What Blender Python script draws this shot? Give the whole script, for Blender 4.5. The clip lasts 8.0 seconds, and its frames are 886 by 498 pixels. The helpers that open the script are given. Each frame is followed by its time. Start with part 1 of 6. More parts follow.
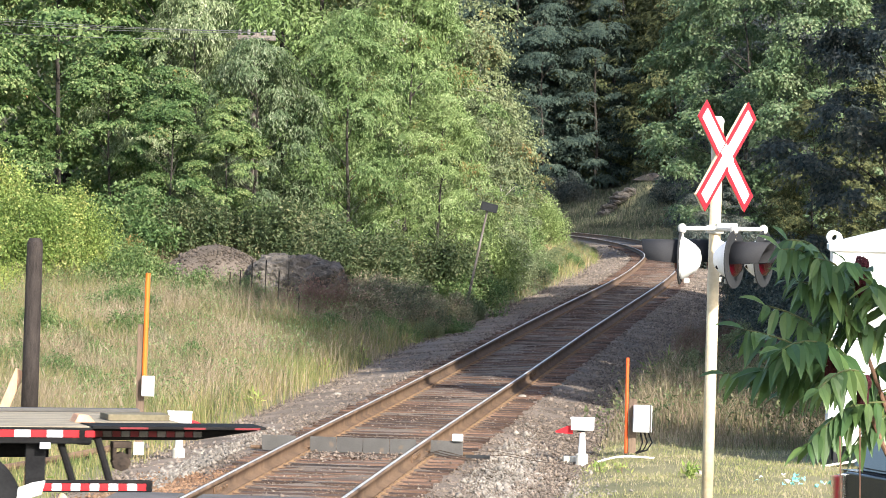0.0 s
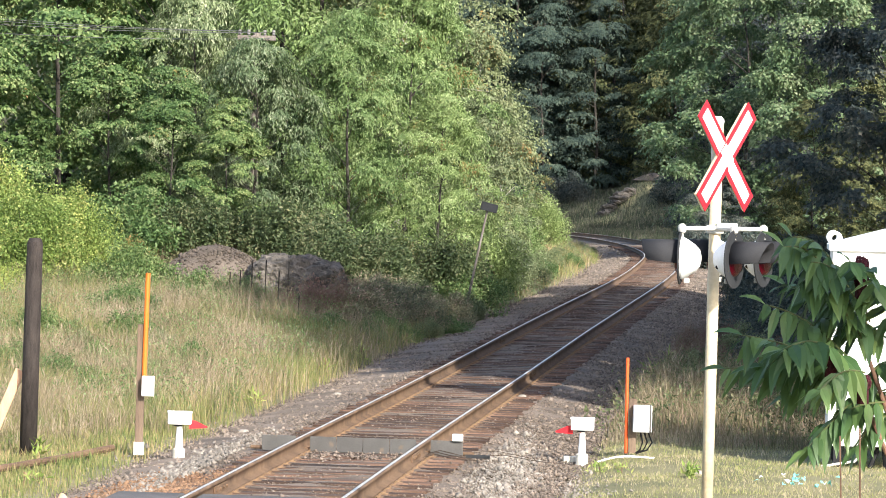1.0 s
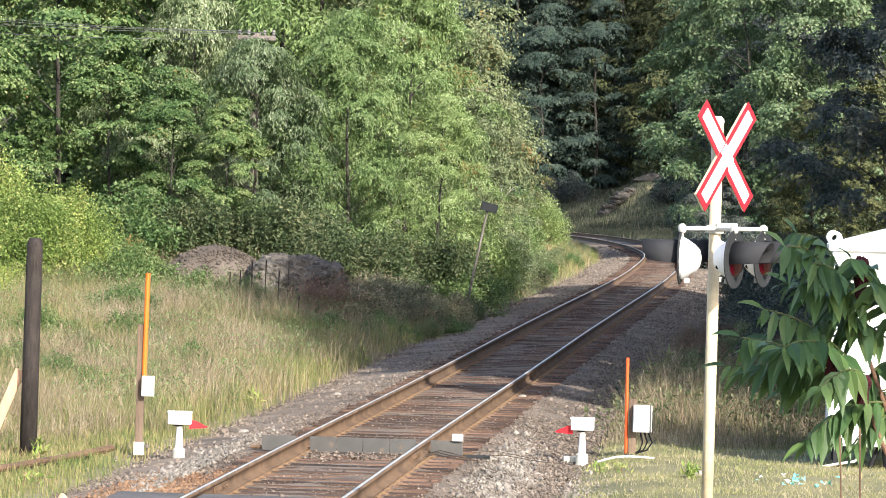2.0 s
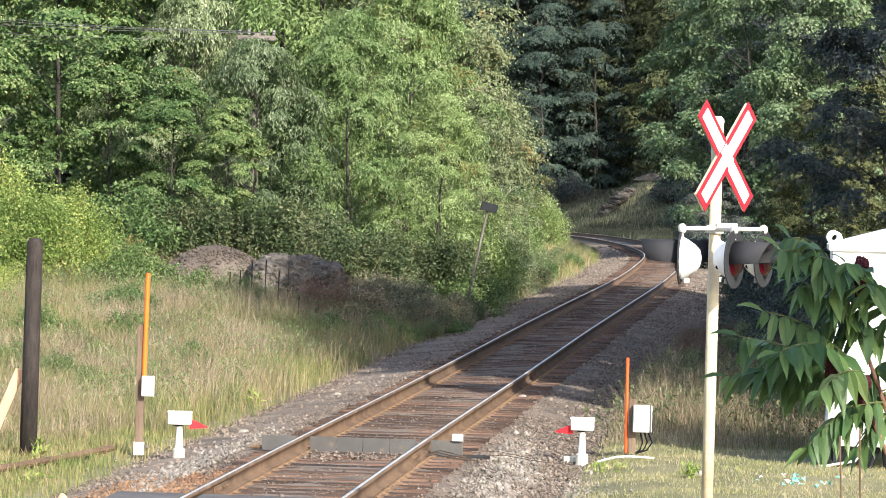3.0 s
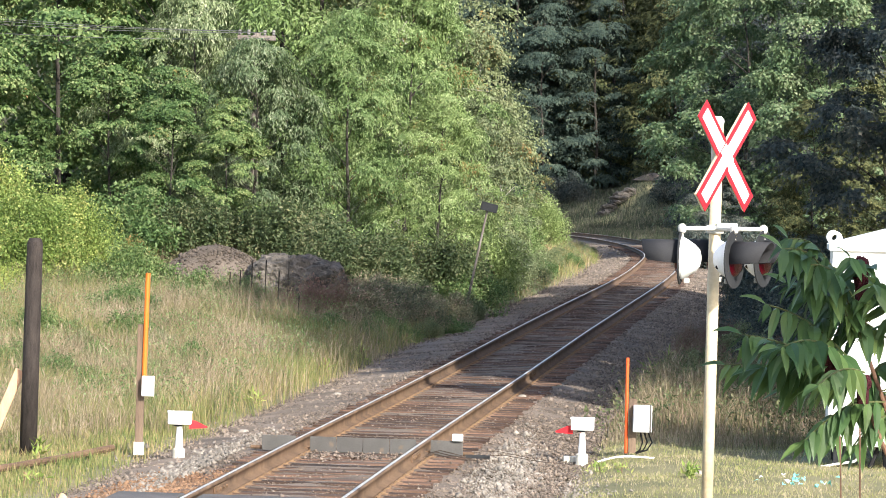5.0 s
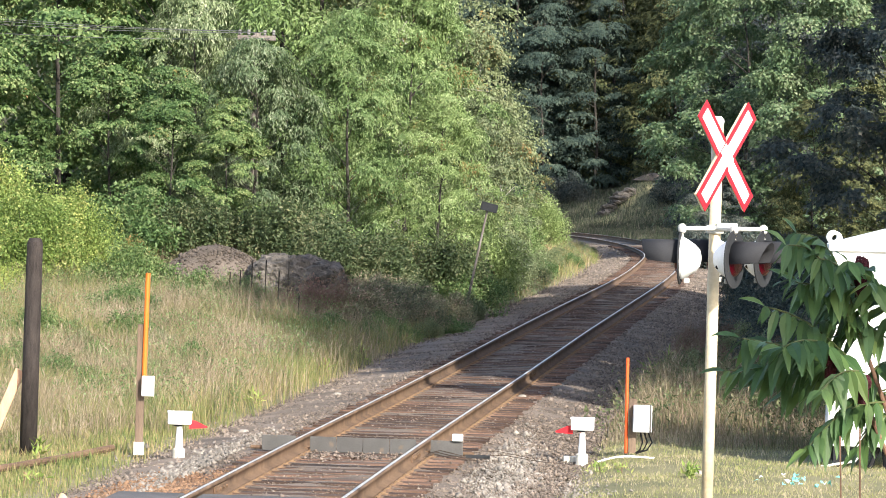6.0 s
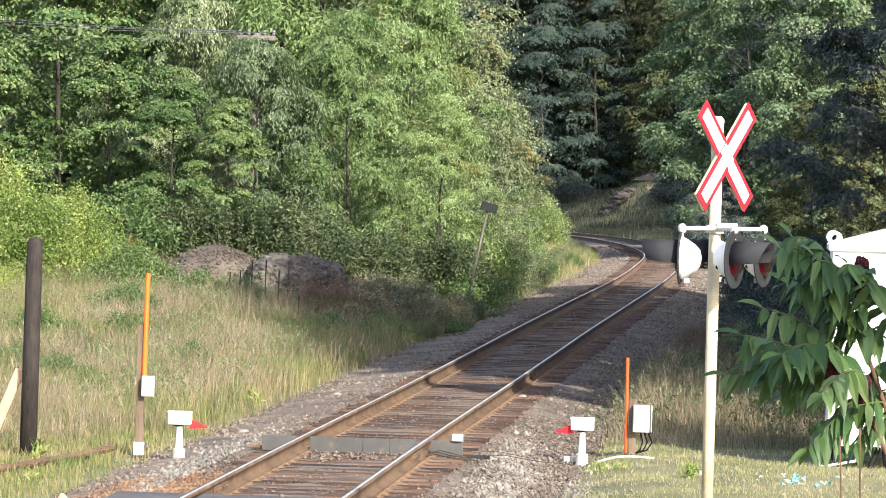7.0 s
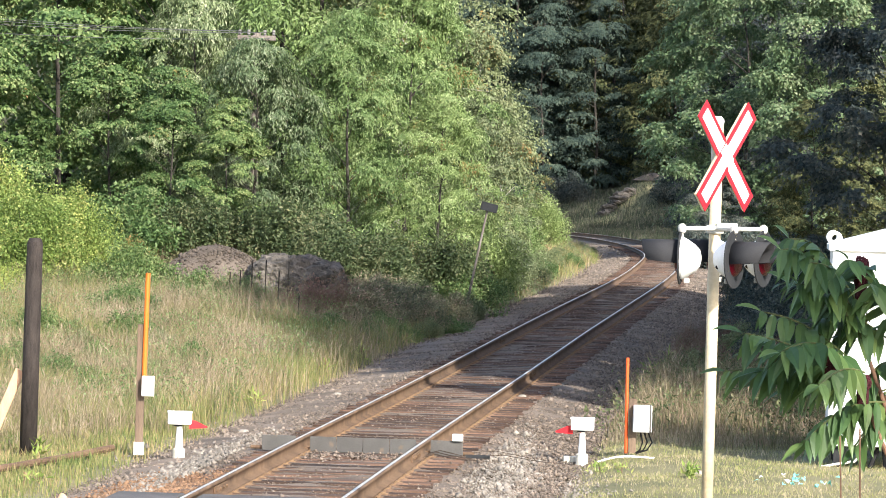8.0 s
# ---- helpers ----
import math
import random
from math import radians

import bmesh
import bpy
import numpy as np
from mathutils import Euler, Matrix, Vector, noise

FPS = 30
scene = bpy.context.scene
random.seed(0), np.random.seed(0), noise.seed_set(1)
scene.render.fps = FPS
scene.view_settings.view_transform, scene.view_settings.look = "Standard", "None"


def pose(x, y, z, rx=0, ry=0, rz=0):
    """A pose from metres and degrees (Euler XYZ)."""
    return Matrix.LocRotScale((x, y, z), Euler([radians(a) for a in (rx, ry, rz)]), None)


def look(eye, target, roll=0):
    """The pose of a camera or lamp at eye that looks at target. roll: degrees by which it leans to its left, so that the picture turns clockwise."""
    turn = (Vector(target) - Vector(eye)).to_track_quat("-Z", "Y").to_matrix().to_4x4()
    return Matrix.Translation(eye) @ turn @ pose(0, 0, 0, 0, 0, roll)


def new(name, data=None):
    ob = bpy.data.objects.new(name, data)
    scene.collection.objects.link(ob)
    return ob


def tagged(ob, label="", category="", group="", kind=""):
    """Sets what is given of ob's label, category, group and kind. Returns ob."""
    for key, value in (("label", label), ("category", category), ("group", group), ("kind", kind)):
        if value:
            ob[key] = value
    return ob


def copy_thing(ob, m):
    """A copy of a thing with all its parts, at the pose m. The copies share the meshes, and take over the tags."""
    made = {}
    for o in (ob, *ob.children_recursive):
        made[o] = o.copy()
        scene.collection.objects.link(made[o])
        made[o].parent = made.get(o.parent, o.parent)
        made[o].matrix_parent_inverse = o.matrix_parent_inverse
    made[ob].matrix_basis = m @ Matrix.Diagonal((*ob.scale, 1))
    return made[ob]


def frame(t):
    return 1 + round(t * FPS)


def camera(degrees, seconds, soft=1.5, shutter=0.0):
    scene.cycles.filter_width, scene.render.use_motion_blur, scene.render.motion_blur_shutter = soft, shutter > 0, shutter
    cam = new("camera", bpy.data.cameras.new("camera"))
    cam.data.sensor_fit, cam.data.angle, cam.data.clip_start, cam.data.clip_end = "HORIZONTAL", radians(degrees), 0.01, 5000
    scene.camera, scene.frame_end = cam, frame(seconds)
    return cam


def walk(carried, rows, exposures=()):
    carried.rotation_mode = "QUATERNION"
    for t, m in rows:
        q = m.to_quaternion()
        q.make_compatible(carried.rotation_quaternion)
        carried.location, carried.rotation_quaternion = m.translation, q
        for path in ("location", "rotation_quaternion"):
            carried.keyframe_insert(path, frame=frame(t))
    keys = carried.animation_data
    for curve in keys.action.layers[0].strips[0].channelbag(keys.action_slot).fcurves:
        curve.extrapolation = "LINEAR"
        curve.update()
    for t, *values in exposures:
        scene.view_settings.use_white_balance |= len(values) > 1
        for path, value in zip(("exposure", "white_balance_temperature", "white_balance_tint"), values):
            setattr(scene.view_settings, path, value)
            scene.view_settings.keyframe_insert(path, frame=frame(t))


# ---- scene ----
# the camera stands on a tripod with a long lens
EYE_Z = 3.087
cam = camera(12.97, 8.0, soft=0.85, shutter=0.15)
STAND = Matrix.Translation((0, 0, EYE_Z)) @ pose(0, 0, 0, 90 - 0.9514, 0, 0) @ pose(0, 0, 0, 0, 0, 1.594)
walk(cam, [(0.0, STAND), (8.0, STAND)], exposures=[(0.0, 1.18, 6280, 10), (1.5, 1.13, 6280, 10), (3.5, 1.08, 6280, 10), (4.5, 1.10, 6280, 10), (6.0, 1.13, 6280, 10), (8.0, 1.16, 6280, 10)])

# ---- light ----
SUN = Vector((0.42, -0.76, 0.51)).normalized()
world = bpy.data.worlds.new("sky")
scene.world = world
world.use_nodes = True
_n = world.node_tree.nodes
_sky = _n.new("ShaderNodeTexSky")
_sky.sky_type, _sky.sun_disc = "NISHITA", False
_sky.sun_elevation = math.asin(SUN.z)
_sky.sun_rotation = math.atan2(SUN.x, SUN.y)
_sky.dust_density = 2.0
world.node_tree.links.new(_sky.outputs[0], _n["Background"].inputs[0])
_n["Background"].inputs[1].default_value = 0.15
sun = new("sun", bpy.data.lights.new("sun", "SUN"))
sun.data.energy, sun.data.angle, sun.data.color = 4.2, radians(0.6), (1.0, 0.94, 0.82)
sun.matrix_world = look(SUN * 200, (0, 0, 0))

# ---- materials ----


def mat(name, dark, light, rough=0.8, metal=0.0, scale=6.0, fine=60.0, bump=0.2, spots=None, spec=0.4, stretch=(1, 1, 1), island=0.0, each=0.0):
    """A surface of two tones mixed at two scales, with fine relief and, if given, worn spots (colour, share)."""
    m = bpy.data.materials.new(name)
    m.use_nodes = True
    t = m.node_tree
    b = t.nodes["Principled BSDF"]
    co = t.nodes.new("ShaderNodeTexCoord")
    mp = t.nodes.new("ShaderNodeMapping")
    mp.inputs["Scale"].default_value = stretch
    t.links.new(co.outputs["Object"], mp.inputs[0])

    def noise_at(s, detail):
        n = t.nodes.new("ShaderNodeTexNoise")
        n.inputs["Scale"].default_value, n.inputs["Detail"].default_value = s, detail
        t.links.new(mp.outputs[0], n.inputs["Vector"])
        return n
    big, small = noise_at(scale, 5), noise_at(fine, 3)
    mixv = t.nodes.new("ShaderNodeMath")
    mixv.operation = "MULTIPLY_ADD"
    t.links.new(small.outputs["Fac"], mixv.inputs[0])
    mixv.inputs[1].default_value = 0.5
    t.links.new(big.outputs["Fac"], mixv.inputs[2])
    ramp = t.nodes.new("ShaderNodeValToRGB")
    ramp.color_ramp.elements[0].position, ramp.color_ramp.elements[1].position = 0.5, 1.0
    ramp.color_ramp.elements[0].color, ramp.color_ramp.elements[1].color = (*dark, 1), (*light, 1)
    t.links.new(mixv.outputs[0], ramp.inputs[0])
    col = ramp.outputs[0]
    if island:
        g = t.nodes.new("ShaderNodeNewGeometry")
        h = t.nodes.new("ShaderNodeHueSaturation")
        r = t.nodes.new("ShaderNodeMapRange")
        r.inputs[3].default_value, r.inputs[4].default_value = 1 - island, 1 + island
        t.links.new(g.outputs["Random Per Island"], r.inputs[0])
        t.links.new(r.outputs[0], h.inputs["Value"])
        t.links.new(col, h.inputs["Color"])
        col = h.outputs[0]
    if each:
        oi = t.nodes.new("ShaderNodeObjectInfo")
        h2 = t.nodes.new("ShaderNodeHueSaturation")
        r2 = t.nodes.new("ShaderNodeMapRange")
        r2.inputs[3].default_value, r2.inputs[4].default_value = 1 - each, 1 + each
        t.links.new(oi.outputs["Random"], r2.inputs[0])
        t.links.new(r2.outputs[0], h2.inputs["Value"])
        t.links.new(col, h2.inputs["Color"])
        col = h2.outputs[0]
    if spots:
        sp = noise_at(scale * 2.3, 6)
        sr = t.nodes.new("ShaderNodeValToRGB")
        sr.color_ramp.elements[0].position, sr.color_ramp.elements[1].position = 1 - spots[1] - 0.06, 1 - spots[1] + 0.03
        t.links.new(sp.outputs["Fac"], sr.inputs[0])
        mx = t.nodes.new("ShaderNodeMix")
        mx.data_type = "RGBA"
        t.links.new(sr.outputs[0], mx.inputs[0])
        t.links.new(col, mx.inputs[6])
        mx.inputs[7].default_value = (*spots[0], 1)
        col = mx.outputs[2]
    t.links.new(col, b.inputs["Base Color"])
    b.inputs["Roughness"].default_value, b.inputs["Metallic"].default_value = rough, metal
    b.inputs["Specular IOR Level"].default_value = spec
    if bump:
        bp = t.nodes.new("ShaderNodeBump")
        bp.inputs["Strength"].default_value, bp.inputs["Distance"].default_value = bump, 0.02
        t.links.new(mixv.outputs[0], bp.inputs["Height"])
        t.links.new(bp.outputs[0], b.inputs["Normal"])
    return m


def leaf_mat(name, tones, through_light=0.33, rough=0.5, spec=0.3):
    """Foliage: each leaf takes one of several tones, with large drifts of tone over the crown, and lets some light through."""
    m = bpy.data.materials.new(name)
    m.use_nodes = True
    t = m.node_tree
    b = t.nodes["Principled BSDF"]
    g = t.nodes.new("ShaderNodeNewGeometry")
    co = t.nodes.new("ShaderNodeTexCoord")
    n = t.nodes.new("ShaderNodeTexNoise")
    n.inputs["Scale"].default_value, n.inputs["Detail"].default_value = 0.9, 3
    t.links.new(co.outputs["Object"], n.inputs["Vector"])
    a = t.nodes.new("ShaderNodeMath")
    a.operation = "MULTIPLY_ADD"
    t.links.new(g.outputs["Random Per Island"], a.inputs[0])
    a.inputs[1].default_value = 0.85
    s = t.nodes.new("ShaderNodeMath")
    s.operation = "MULTIPLY_ADD"
    t.links.new(n.outputs["Fac"], s.inputs[0])
    s.inputs[1].default_value, s.inputs[2].default_value = 1.7, -0.75
    t.links.new(s.outputs[0], a.inputs[2])
    ramp = t.nodes.new("ShaderNodeValToRGB")
    els = ramp.color_ramp.elements
    while len(els) < len(tones):
        els.new(0.5)
    for i, c in enumerate(tones):
        els[i].position, els[i].color = i / (len(tones) - 1), (*c, 1)
    t.links.new(a.outputs[0], ramp.inputs[0])
    oi = t.nodes.new("ShaderNodeObjectInfo")
    hue = t.nodes.new("ShaderNodeMapRange")
    hue.inputs[3].default_value, hue.inputs[4].default_value = 0.492, 0.518
    val = t.nodes.new("ShaderNodeMapRange")
    val.inputs[3].default_value, val.inputs[4].default_value = 1.18, 0.82
    hs = t.nodes.new("ShaderNodeHueSaturation")
    for q, to in ((hue, "Hue"), (val, "Value")):
        t.links.new(oi.outputs["Random"], q.inputs[0])
        t.links.new(q.outputs[0], hs.inputs[to])
    t.links.new(ramp.outputs[0], hs.inputs["Color"])
    t.links.new(hs.outputs[0], b.inputs["Base Color"])
    b.inputs["Roughness"].default_value, b.inputs["Specular IOR Level"].default_value = rough, spec
    if through_light:
        tr = t.nodes.new("ShaderNodeBsdfTranslucent")
        t.links.new(hs.outputs[0], tr.inputs[0])
        mx = t.nodes.new("ShaderNodeMixShader")
        mx.inputs[0].default_value = through_light
        t.links.new(b.outputs[0], mx.inputs[1])
        t.links.new(tr.outputs[0], mx.inputs[2])
        t.links.new(mx.outputs[0], t.nodes["Material Output"].inputs[0])
    return m


SOIL = mat("soil", (0.08, 0.085, 0.035), (0.24, 0.21, 0.11), 0.95, scale=0.8, fine=22, bump=0.6)
GRAVEL = mat("gravel_bed", (0.092, 0.071, 0.055), (0.232, 0.180, 0.138), 0.95, scale=1.1, fine=38, bump=1.0)
STONE = mat("ballast_stone", (0.105, 0.082, 0.064), (0.25, 0.20, 0.16), 0.9, scale=1.3, fine=30, island=0.45)
PALE_STONE = mat("pale_stone", (0.15, 0.13, 0.11), (0.31, 0.275, 0.235), 0.9, scale=1.3, fine=30, island=0.3)
RUST = mat("rusty_steel", (0.075, 0.045, 0.028), (0.20, 0.125, 0.075), 0.85, scale=2.5, fine=50, bump=0.3)
HEAD = mat("worn_rail_head", (0.44, 0.40, 0.36), (0.72, 0.68, 0.62), 0.42, 0.4, scale=4, fine=80, bump=0.03)
CHIP = mat("stone_chip", (0.095, 0.072, 0.058), (0.225, 0.175, 0.140), 0.95, scale=1.3, fine=30, island=0.6)
RUSTY_GRIT = mat("rusty_grit", (0.13, 0.07, 0.04), (0.30, 0.18, 0.105), 0.95, scale=1.3, fine=30, island=0.45)
CABLE = mat("dirty_cable", (0.025, 0.02, 0.017), (0.075, 0.055, 0.043), 0.85, scale=6, fine=50, bump=0.1, spec=0.1)
TIE = mat("creosoted_tie", (0.036, 0.021, 0.015), (0.135, 0.08, 0.055), 0.9, scale=1.5, fine=26, bump=0.6, stretch=(1, 7, 4), spots=((0.20, 0.125, 0.085), 0.34), each=0.6)
PLATE = mat("rusty_tie_plate", (0.10, 0.06, 0.035), (0.26, 0.165, 0.095), 0.85, scale=5, fine=70)
ASPHALT = mat("asphalt", (0.04, 0.04, 0.042), (0.085, 0.082, 0.08), 0.9, scale=1.2, fine=90, bump=0.5)
PANEL = mat("crossing_panel", (0.055, 0.05, 0.048), (0.13, 0.118, 0.11), 0.85, scale=2, fine=60)
GREY = mat("grey_paint", (0.060, 0.056, 0.053), (0.100, 0.095, 0.090), 0.7, scale=3, fine=60, bump=0.15, spots=((0.13, 0.10, 0.075), 0.32))
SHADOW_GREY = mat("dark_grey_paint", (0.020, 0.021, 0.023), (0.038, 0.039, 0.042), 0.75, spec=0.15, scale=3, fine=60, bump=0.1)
WHITE = mat("white_paint", (0.72, 0.72, 0.72), (0.86, 0.86, 0.85), 0.5, scale=3, fine=40, bump=0.08, spots=((0.5, 0.46, 0.4), 0.25))
CASE_WHITE = mat("case_white", (0.78, 0.78, 0.80), (0.88, 0.88, 0.89), 0.45, scale=1.5, fine=25, bump=0.04)
CREAM = mat("mast_paint", (0.55, 0.43, 0.26), (0.77, 0.65, 0.45), 0.5, scale=2.5, fine=30, bump=0.1, spots=((0.42, 0.30, 0.16), 0.3))
SIGN_RED = mat("sign_red", (0.46, 0.011, 0.022), (0.56, 0.017, 0.032), 0.45, scale=4, fine=40, bump=0.02)
RED = mat("flag_red", (0.52, 0.010, 0.018), (0.66, 0.018, 0.028), 0.5, scale=6, fine=60, bump=0.1)
LENS = mat("red_lens", (0.045, 0.0006, 0.004), (0.085, 0.0012, 0.008), 0.3, scale=20, fine=90, bump=0.2, spec=0.2)
ORANGE = mat("orange_rod", (0.62, 0.12, 0.012), (0.76, 0.18, 0.02), 0.5, scale=3, fine=40, bump=0.1)
RED_ORANGE = mat("red_orange_rod", (0.60, 0.075, 0.014), (0.74, 0.12, 0.024), 0.5, scale=3, fine=40, bump=0.1)
POST = mat("weathered_post", (0.10, 0.068, 0.048), (0.22, 0.155, 0.11), 0.9, scale=3, fine=40, bump=0.5, stretch=(5, 5, 0.6))
DARK_POST = mat("creosoted_post", (0.014, 0.010, 0.009), (0.052, 0.041, 0.036), 0.85, scale=4, fine=34, bump=0.8, stretch=(5, 5, 1.2), spots=((0.19, 0.165, 0.15), 0.22))
TIMBER = mat("fresh_timber", (0.55, 0.29, 0.17), (0.76, 0.46, 0.29), 0.8, scale=3, fine=30, bump=0.3, stretch=(5, 5, 1))
CONCRETE = mat("concrete", (0.45, 0.42, 0.36), (0.66, 0.62, 0.52), 0.9, scale=5, fine=50, bump=0.3)
BLACK = mat("black_rubber", (0.008, 0.008, 0.009), (0.022, 0.022, 0.023), 0.8, scale=6, fine=50, bump=0.2, spec=0.1)
ROCK = mat("rock", (0.035, 0.030, 0.026), (0.17, 0.148, 0.128), 0.95, scale=2.2, fine=22, bump=1.0, spots=((0.05, 0.044, 0.038), 0.42))
PILE = mat("gravel_pile", (0.055, 0.043, 0.034), (0.15, 0.12, 0.098), 0.95, scale=1.5, fine=25, bump=1.0, island=0.35)
BARK = mat("bark", (0.022, 0.019, 0.016), (0.07, 0.06, 0.05), 0.95, scale=2, fine=18, bump=0.8, stretch=(4, 4, 1))
PALE_BARK = mat("pale_bark", (0.28, 0.26, 0.23), (0.58, 0.55, 0.50), 0.9, scale=2, fine=14, bump=0.4, stretch=(1, 1, 4))
WEATHERED = mat("grey_pole", (0.12, 0.10, 0.085), (0.25, 0.215, 0.19), 0.9, scale=3, fine=30, bump=0.4, stretch=(5, 5, 0.6))
DECK_BLACK = mat("trailer_black", (0.008, 0.008, 0.009), (0.022, 0.021, 0.021), 0.75, scale=3, fine=40, bump=0.1, spots=((0.035, 0.027, 0.022), 0.25), spec=0.06)
DECK_WOOD = mat("deck_wood", (0.16, 0.135, 0.10), (0.34, 0.29, 0.21), 0.85, scale=2, fine=30, bump=0.3, stretch=(1, 6, 4))
TAPE_RED = mat("tape_red", (0.38, 0.006, 0.012), (0.48, 0.010, 0.018), 0.35, scale=9, fine=80, bump=0.02)
# Dim copies of the tape colours, carrying the shade on the trailer's tail.
DIM_RED = mat("dim_tape_red", (0.10, 0.006, 0.010), (0.22, 0.014, 0.02), 0.6, scale=9, fine=80, bump=0.05)
DIM_WHITE = mat("dim_white_grey", (0.10, 0.095, 0.09), (0.22, 0.21, 0.20), 0.6, scale=9, fine=80, bump=0.05)
TAPE_WHITE = mat("tape_white", (0.72, 0.72, 0.74), (0.86, 0.86, 0.88), 0.35, scale=9, fine=80, bump=0.02)
OLIVE = mat("olive_board", (0.10, 0.085, 0.05), (0.20, 0.17, 0.11), 0.8, scale=3, fine=40, bump=0.3)
CAR_PAINT = mat("dark_car_paint", (0.010, 0.013, 0.020), (0.018, 0.022, 0.032), 0.22, 0.3, scale=4, fine=200, bump=0.0, spec=0.6)
CHROME = mat("chrome", (0.5, 0.5, 0.52), (0.62, 0.62, 0.64), 0.2, 1.0, scale=4, fine=90, bump=0.0)
DARK_GLASS = mat("dark_glass", (0.012, 0.016, 0.022), (0.022, 0.028, 0.036), 0.06, scale=2, fine=20, bump=0.0, spec=0.8)
TEAL = mat("torn_plastic", (0.08, 0.42, 0.38), (0.34, 0.66, 0.60), 0.5, scale=8, fine=60)
FRUIT = mat("sumac_fruit", (0.030, 0.005, 0.009), (0.095, 0.013, 0.022), 0.9, scale=40, fine=200, bump=0.6)
STEM = mat("sumac_stem", (0.10, 0.05, 0.035), (0.23, 0.13, 0.08), 0.8, scale=8, fine=60)
HOOD = mat("hood_grey", (0.030, 0.030, 0.033), (0.042, 0.042, 0.046), 0.8, scale=5, fine=90, bump=0.03, spec=0.1)
ARM = mat("weathered_white", (0.42, 0.41, 0.38), (0.62, 0.60, 0.55), 0.6, scale=6, fine=60, bump=0.1)
# Litter tones darkened to stand for the shade under the trees.
FLOOR = mat("shade_dark_litter", (0.018, 0.022, 0.011), (0.06, 0.055, 0.030), 0.95, scale=0.5, fine=8, bump=0.6)
RIB = mat("leaf_rib", (0.06, 0.10, 0.03), (0.14, 0.13, 0.05), 0.6, scale=8, fine=60, bump=0.0)
WIRE = mat("wire", (0.06, 0.06, 0.06), (0.12, 0.12, 0.12), 0.6, scale=3, fine=40, bump=0.0)

WILLOW = leaf_mat("willow_leaves", [(0.102, 0.145, 0.048), (0.196, 0.273, 0.090), (0.268, 0.348, 0.129), (0.428, 0.493, 0.241)])
MIDLEAF = leaf_mat("mid_green_leaves", [(0.045, 0.069, 0.028), (0.089, 0.120, 0.047), (0.141, 0.165, 0.075), (0.244, 0.233, 0.122)])
GREYLEAF = leaf_mat("grey_willow_leaves", [(0.075, 0.11, 0.05), (0.14, 0.19, 0.085), (0.21, 0.26, 0.13), (0.36, 0.40, 0.25)])
BIRCH = leaf_mat("birch_leaves", [(0.095, 0.122, 0.057), (0.183, 0.225, 0.106), (0.259, 0.287, 0.151), (0.257, 0.279, 0.153)])
MAPLE = leaf_mat("maple_leaves", [(0.056, 0.102, 0.036), (0.117, 0.185, 0.060), (0.165, 0.240, 0.083), (0.295, 0.335, 0.147)])
BRIGHT = leaf_mat("bright_shrub_leaves", [(0.122, 0.181, 0.041), (0.234, 0.312, 0.076), (0.336, 0.402, 0.111), (0.530, 0.509, 0.183)])
# Leaves of the wood: shade and bluish haze are mixed into the tones.
SHADELEAF = leaf_mat("shade_toned_leaves", [(0.039, 0.055, 0.054), (0.075, 0.095, 0.086), (0.111, 0.127, 0.109), (0.194, 0.187, 0.157)], 0.25, 0.65, 0.12)
# A darker copy for trees in deeper shade.
FARLEAF = leaf_mat("far_shaded_leaves", [(0.039, 0.051, 0.026), (0.069, 0.082, 0.040), (0.101, 0.111, 0.049), (0.160, 0.156, 0.067)], 0.25, 0.7, 0.1)
# A lighter copy, with sunlight put into the tones of the lit trees.
SUNLEAF = leaf_mat("sunlit_edge_leaves", [(0.075, 0.124, 0.061), (0.127, 0.187, 0.086), (0.179, 0.238, 0.114), (0.268, 0.310, 0.177)], 0.3, 0.5, 0.3)
# Far wood in shade: the darkness is put into the leaf colour.
DEEP_SHADELEAF = leaf_mat("deep_shade_sprays", [(0.024, 0.040, 0.034), (0.037, 0.058, 0.047), (0.052, 0.077, 0.058), (0.087, 0.108, 0.078)], 0.15, 0.7, 0.15)
SHRUB = leaf_mat("dull_shrub_leaves", [(0.106, 0.100, 0.074), (0.185, 0.195, 0.112), (0.258, 0.264, 0.150), (0.467, 0.302, 0.258)], 0.25)
BROWNLEAF = leaf_mat("brown_weed", [(0.162, 0.092, 0.078), (0.218, 0.127, 0.101), (0.243, 0.167, 0.125), (0.181, 0.184, 0.094)], 0.2)
AUTUMN = leaf_mat("turned_leaves", [(0.22, 0.13, 0.05), (0.28, 0.19, 0.07), (0.32, 0.25, 0.09), (0.28, 0.25, 0.10)])
SUMAC = leaf_mat("sumac_leaflets", [(0.053, 0.099, 0.038), (0.074, 0.135, 0.047), (0.102, 0.175, 0.057), (0.158, 0.228, 0.070)], 0.3, 0.42, 0.45)
TALL = leaf_mat("tall_dry_grass", [(0.140, 0.134, 0.070), (0.227, 0.185, 0.113), (0.326, 0.256, 0.170), (0.426, 0.348, 0.256)], 0.3, 0.8, 0.2)
GREEN_GRASS = leaf_mat("green_grass", [(0.127, 0.168, 0.057), (0.211, 0.232, 0.080), (0.300, 0.270, 0.113), (0.451, 0.322, 0.194)], 0.3, 0.8, 0.2)
LAWN = leaf_mat("mown_grass", [(0.189, 0.220, 0.077), (0.271, 0.271, 0.114), (0.353, 0.318, 0.171), (0.448, 0.370, 0.257)], 0.3, 0.8, 0.2)
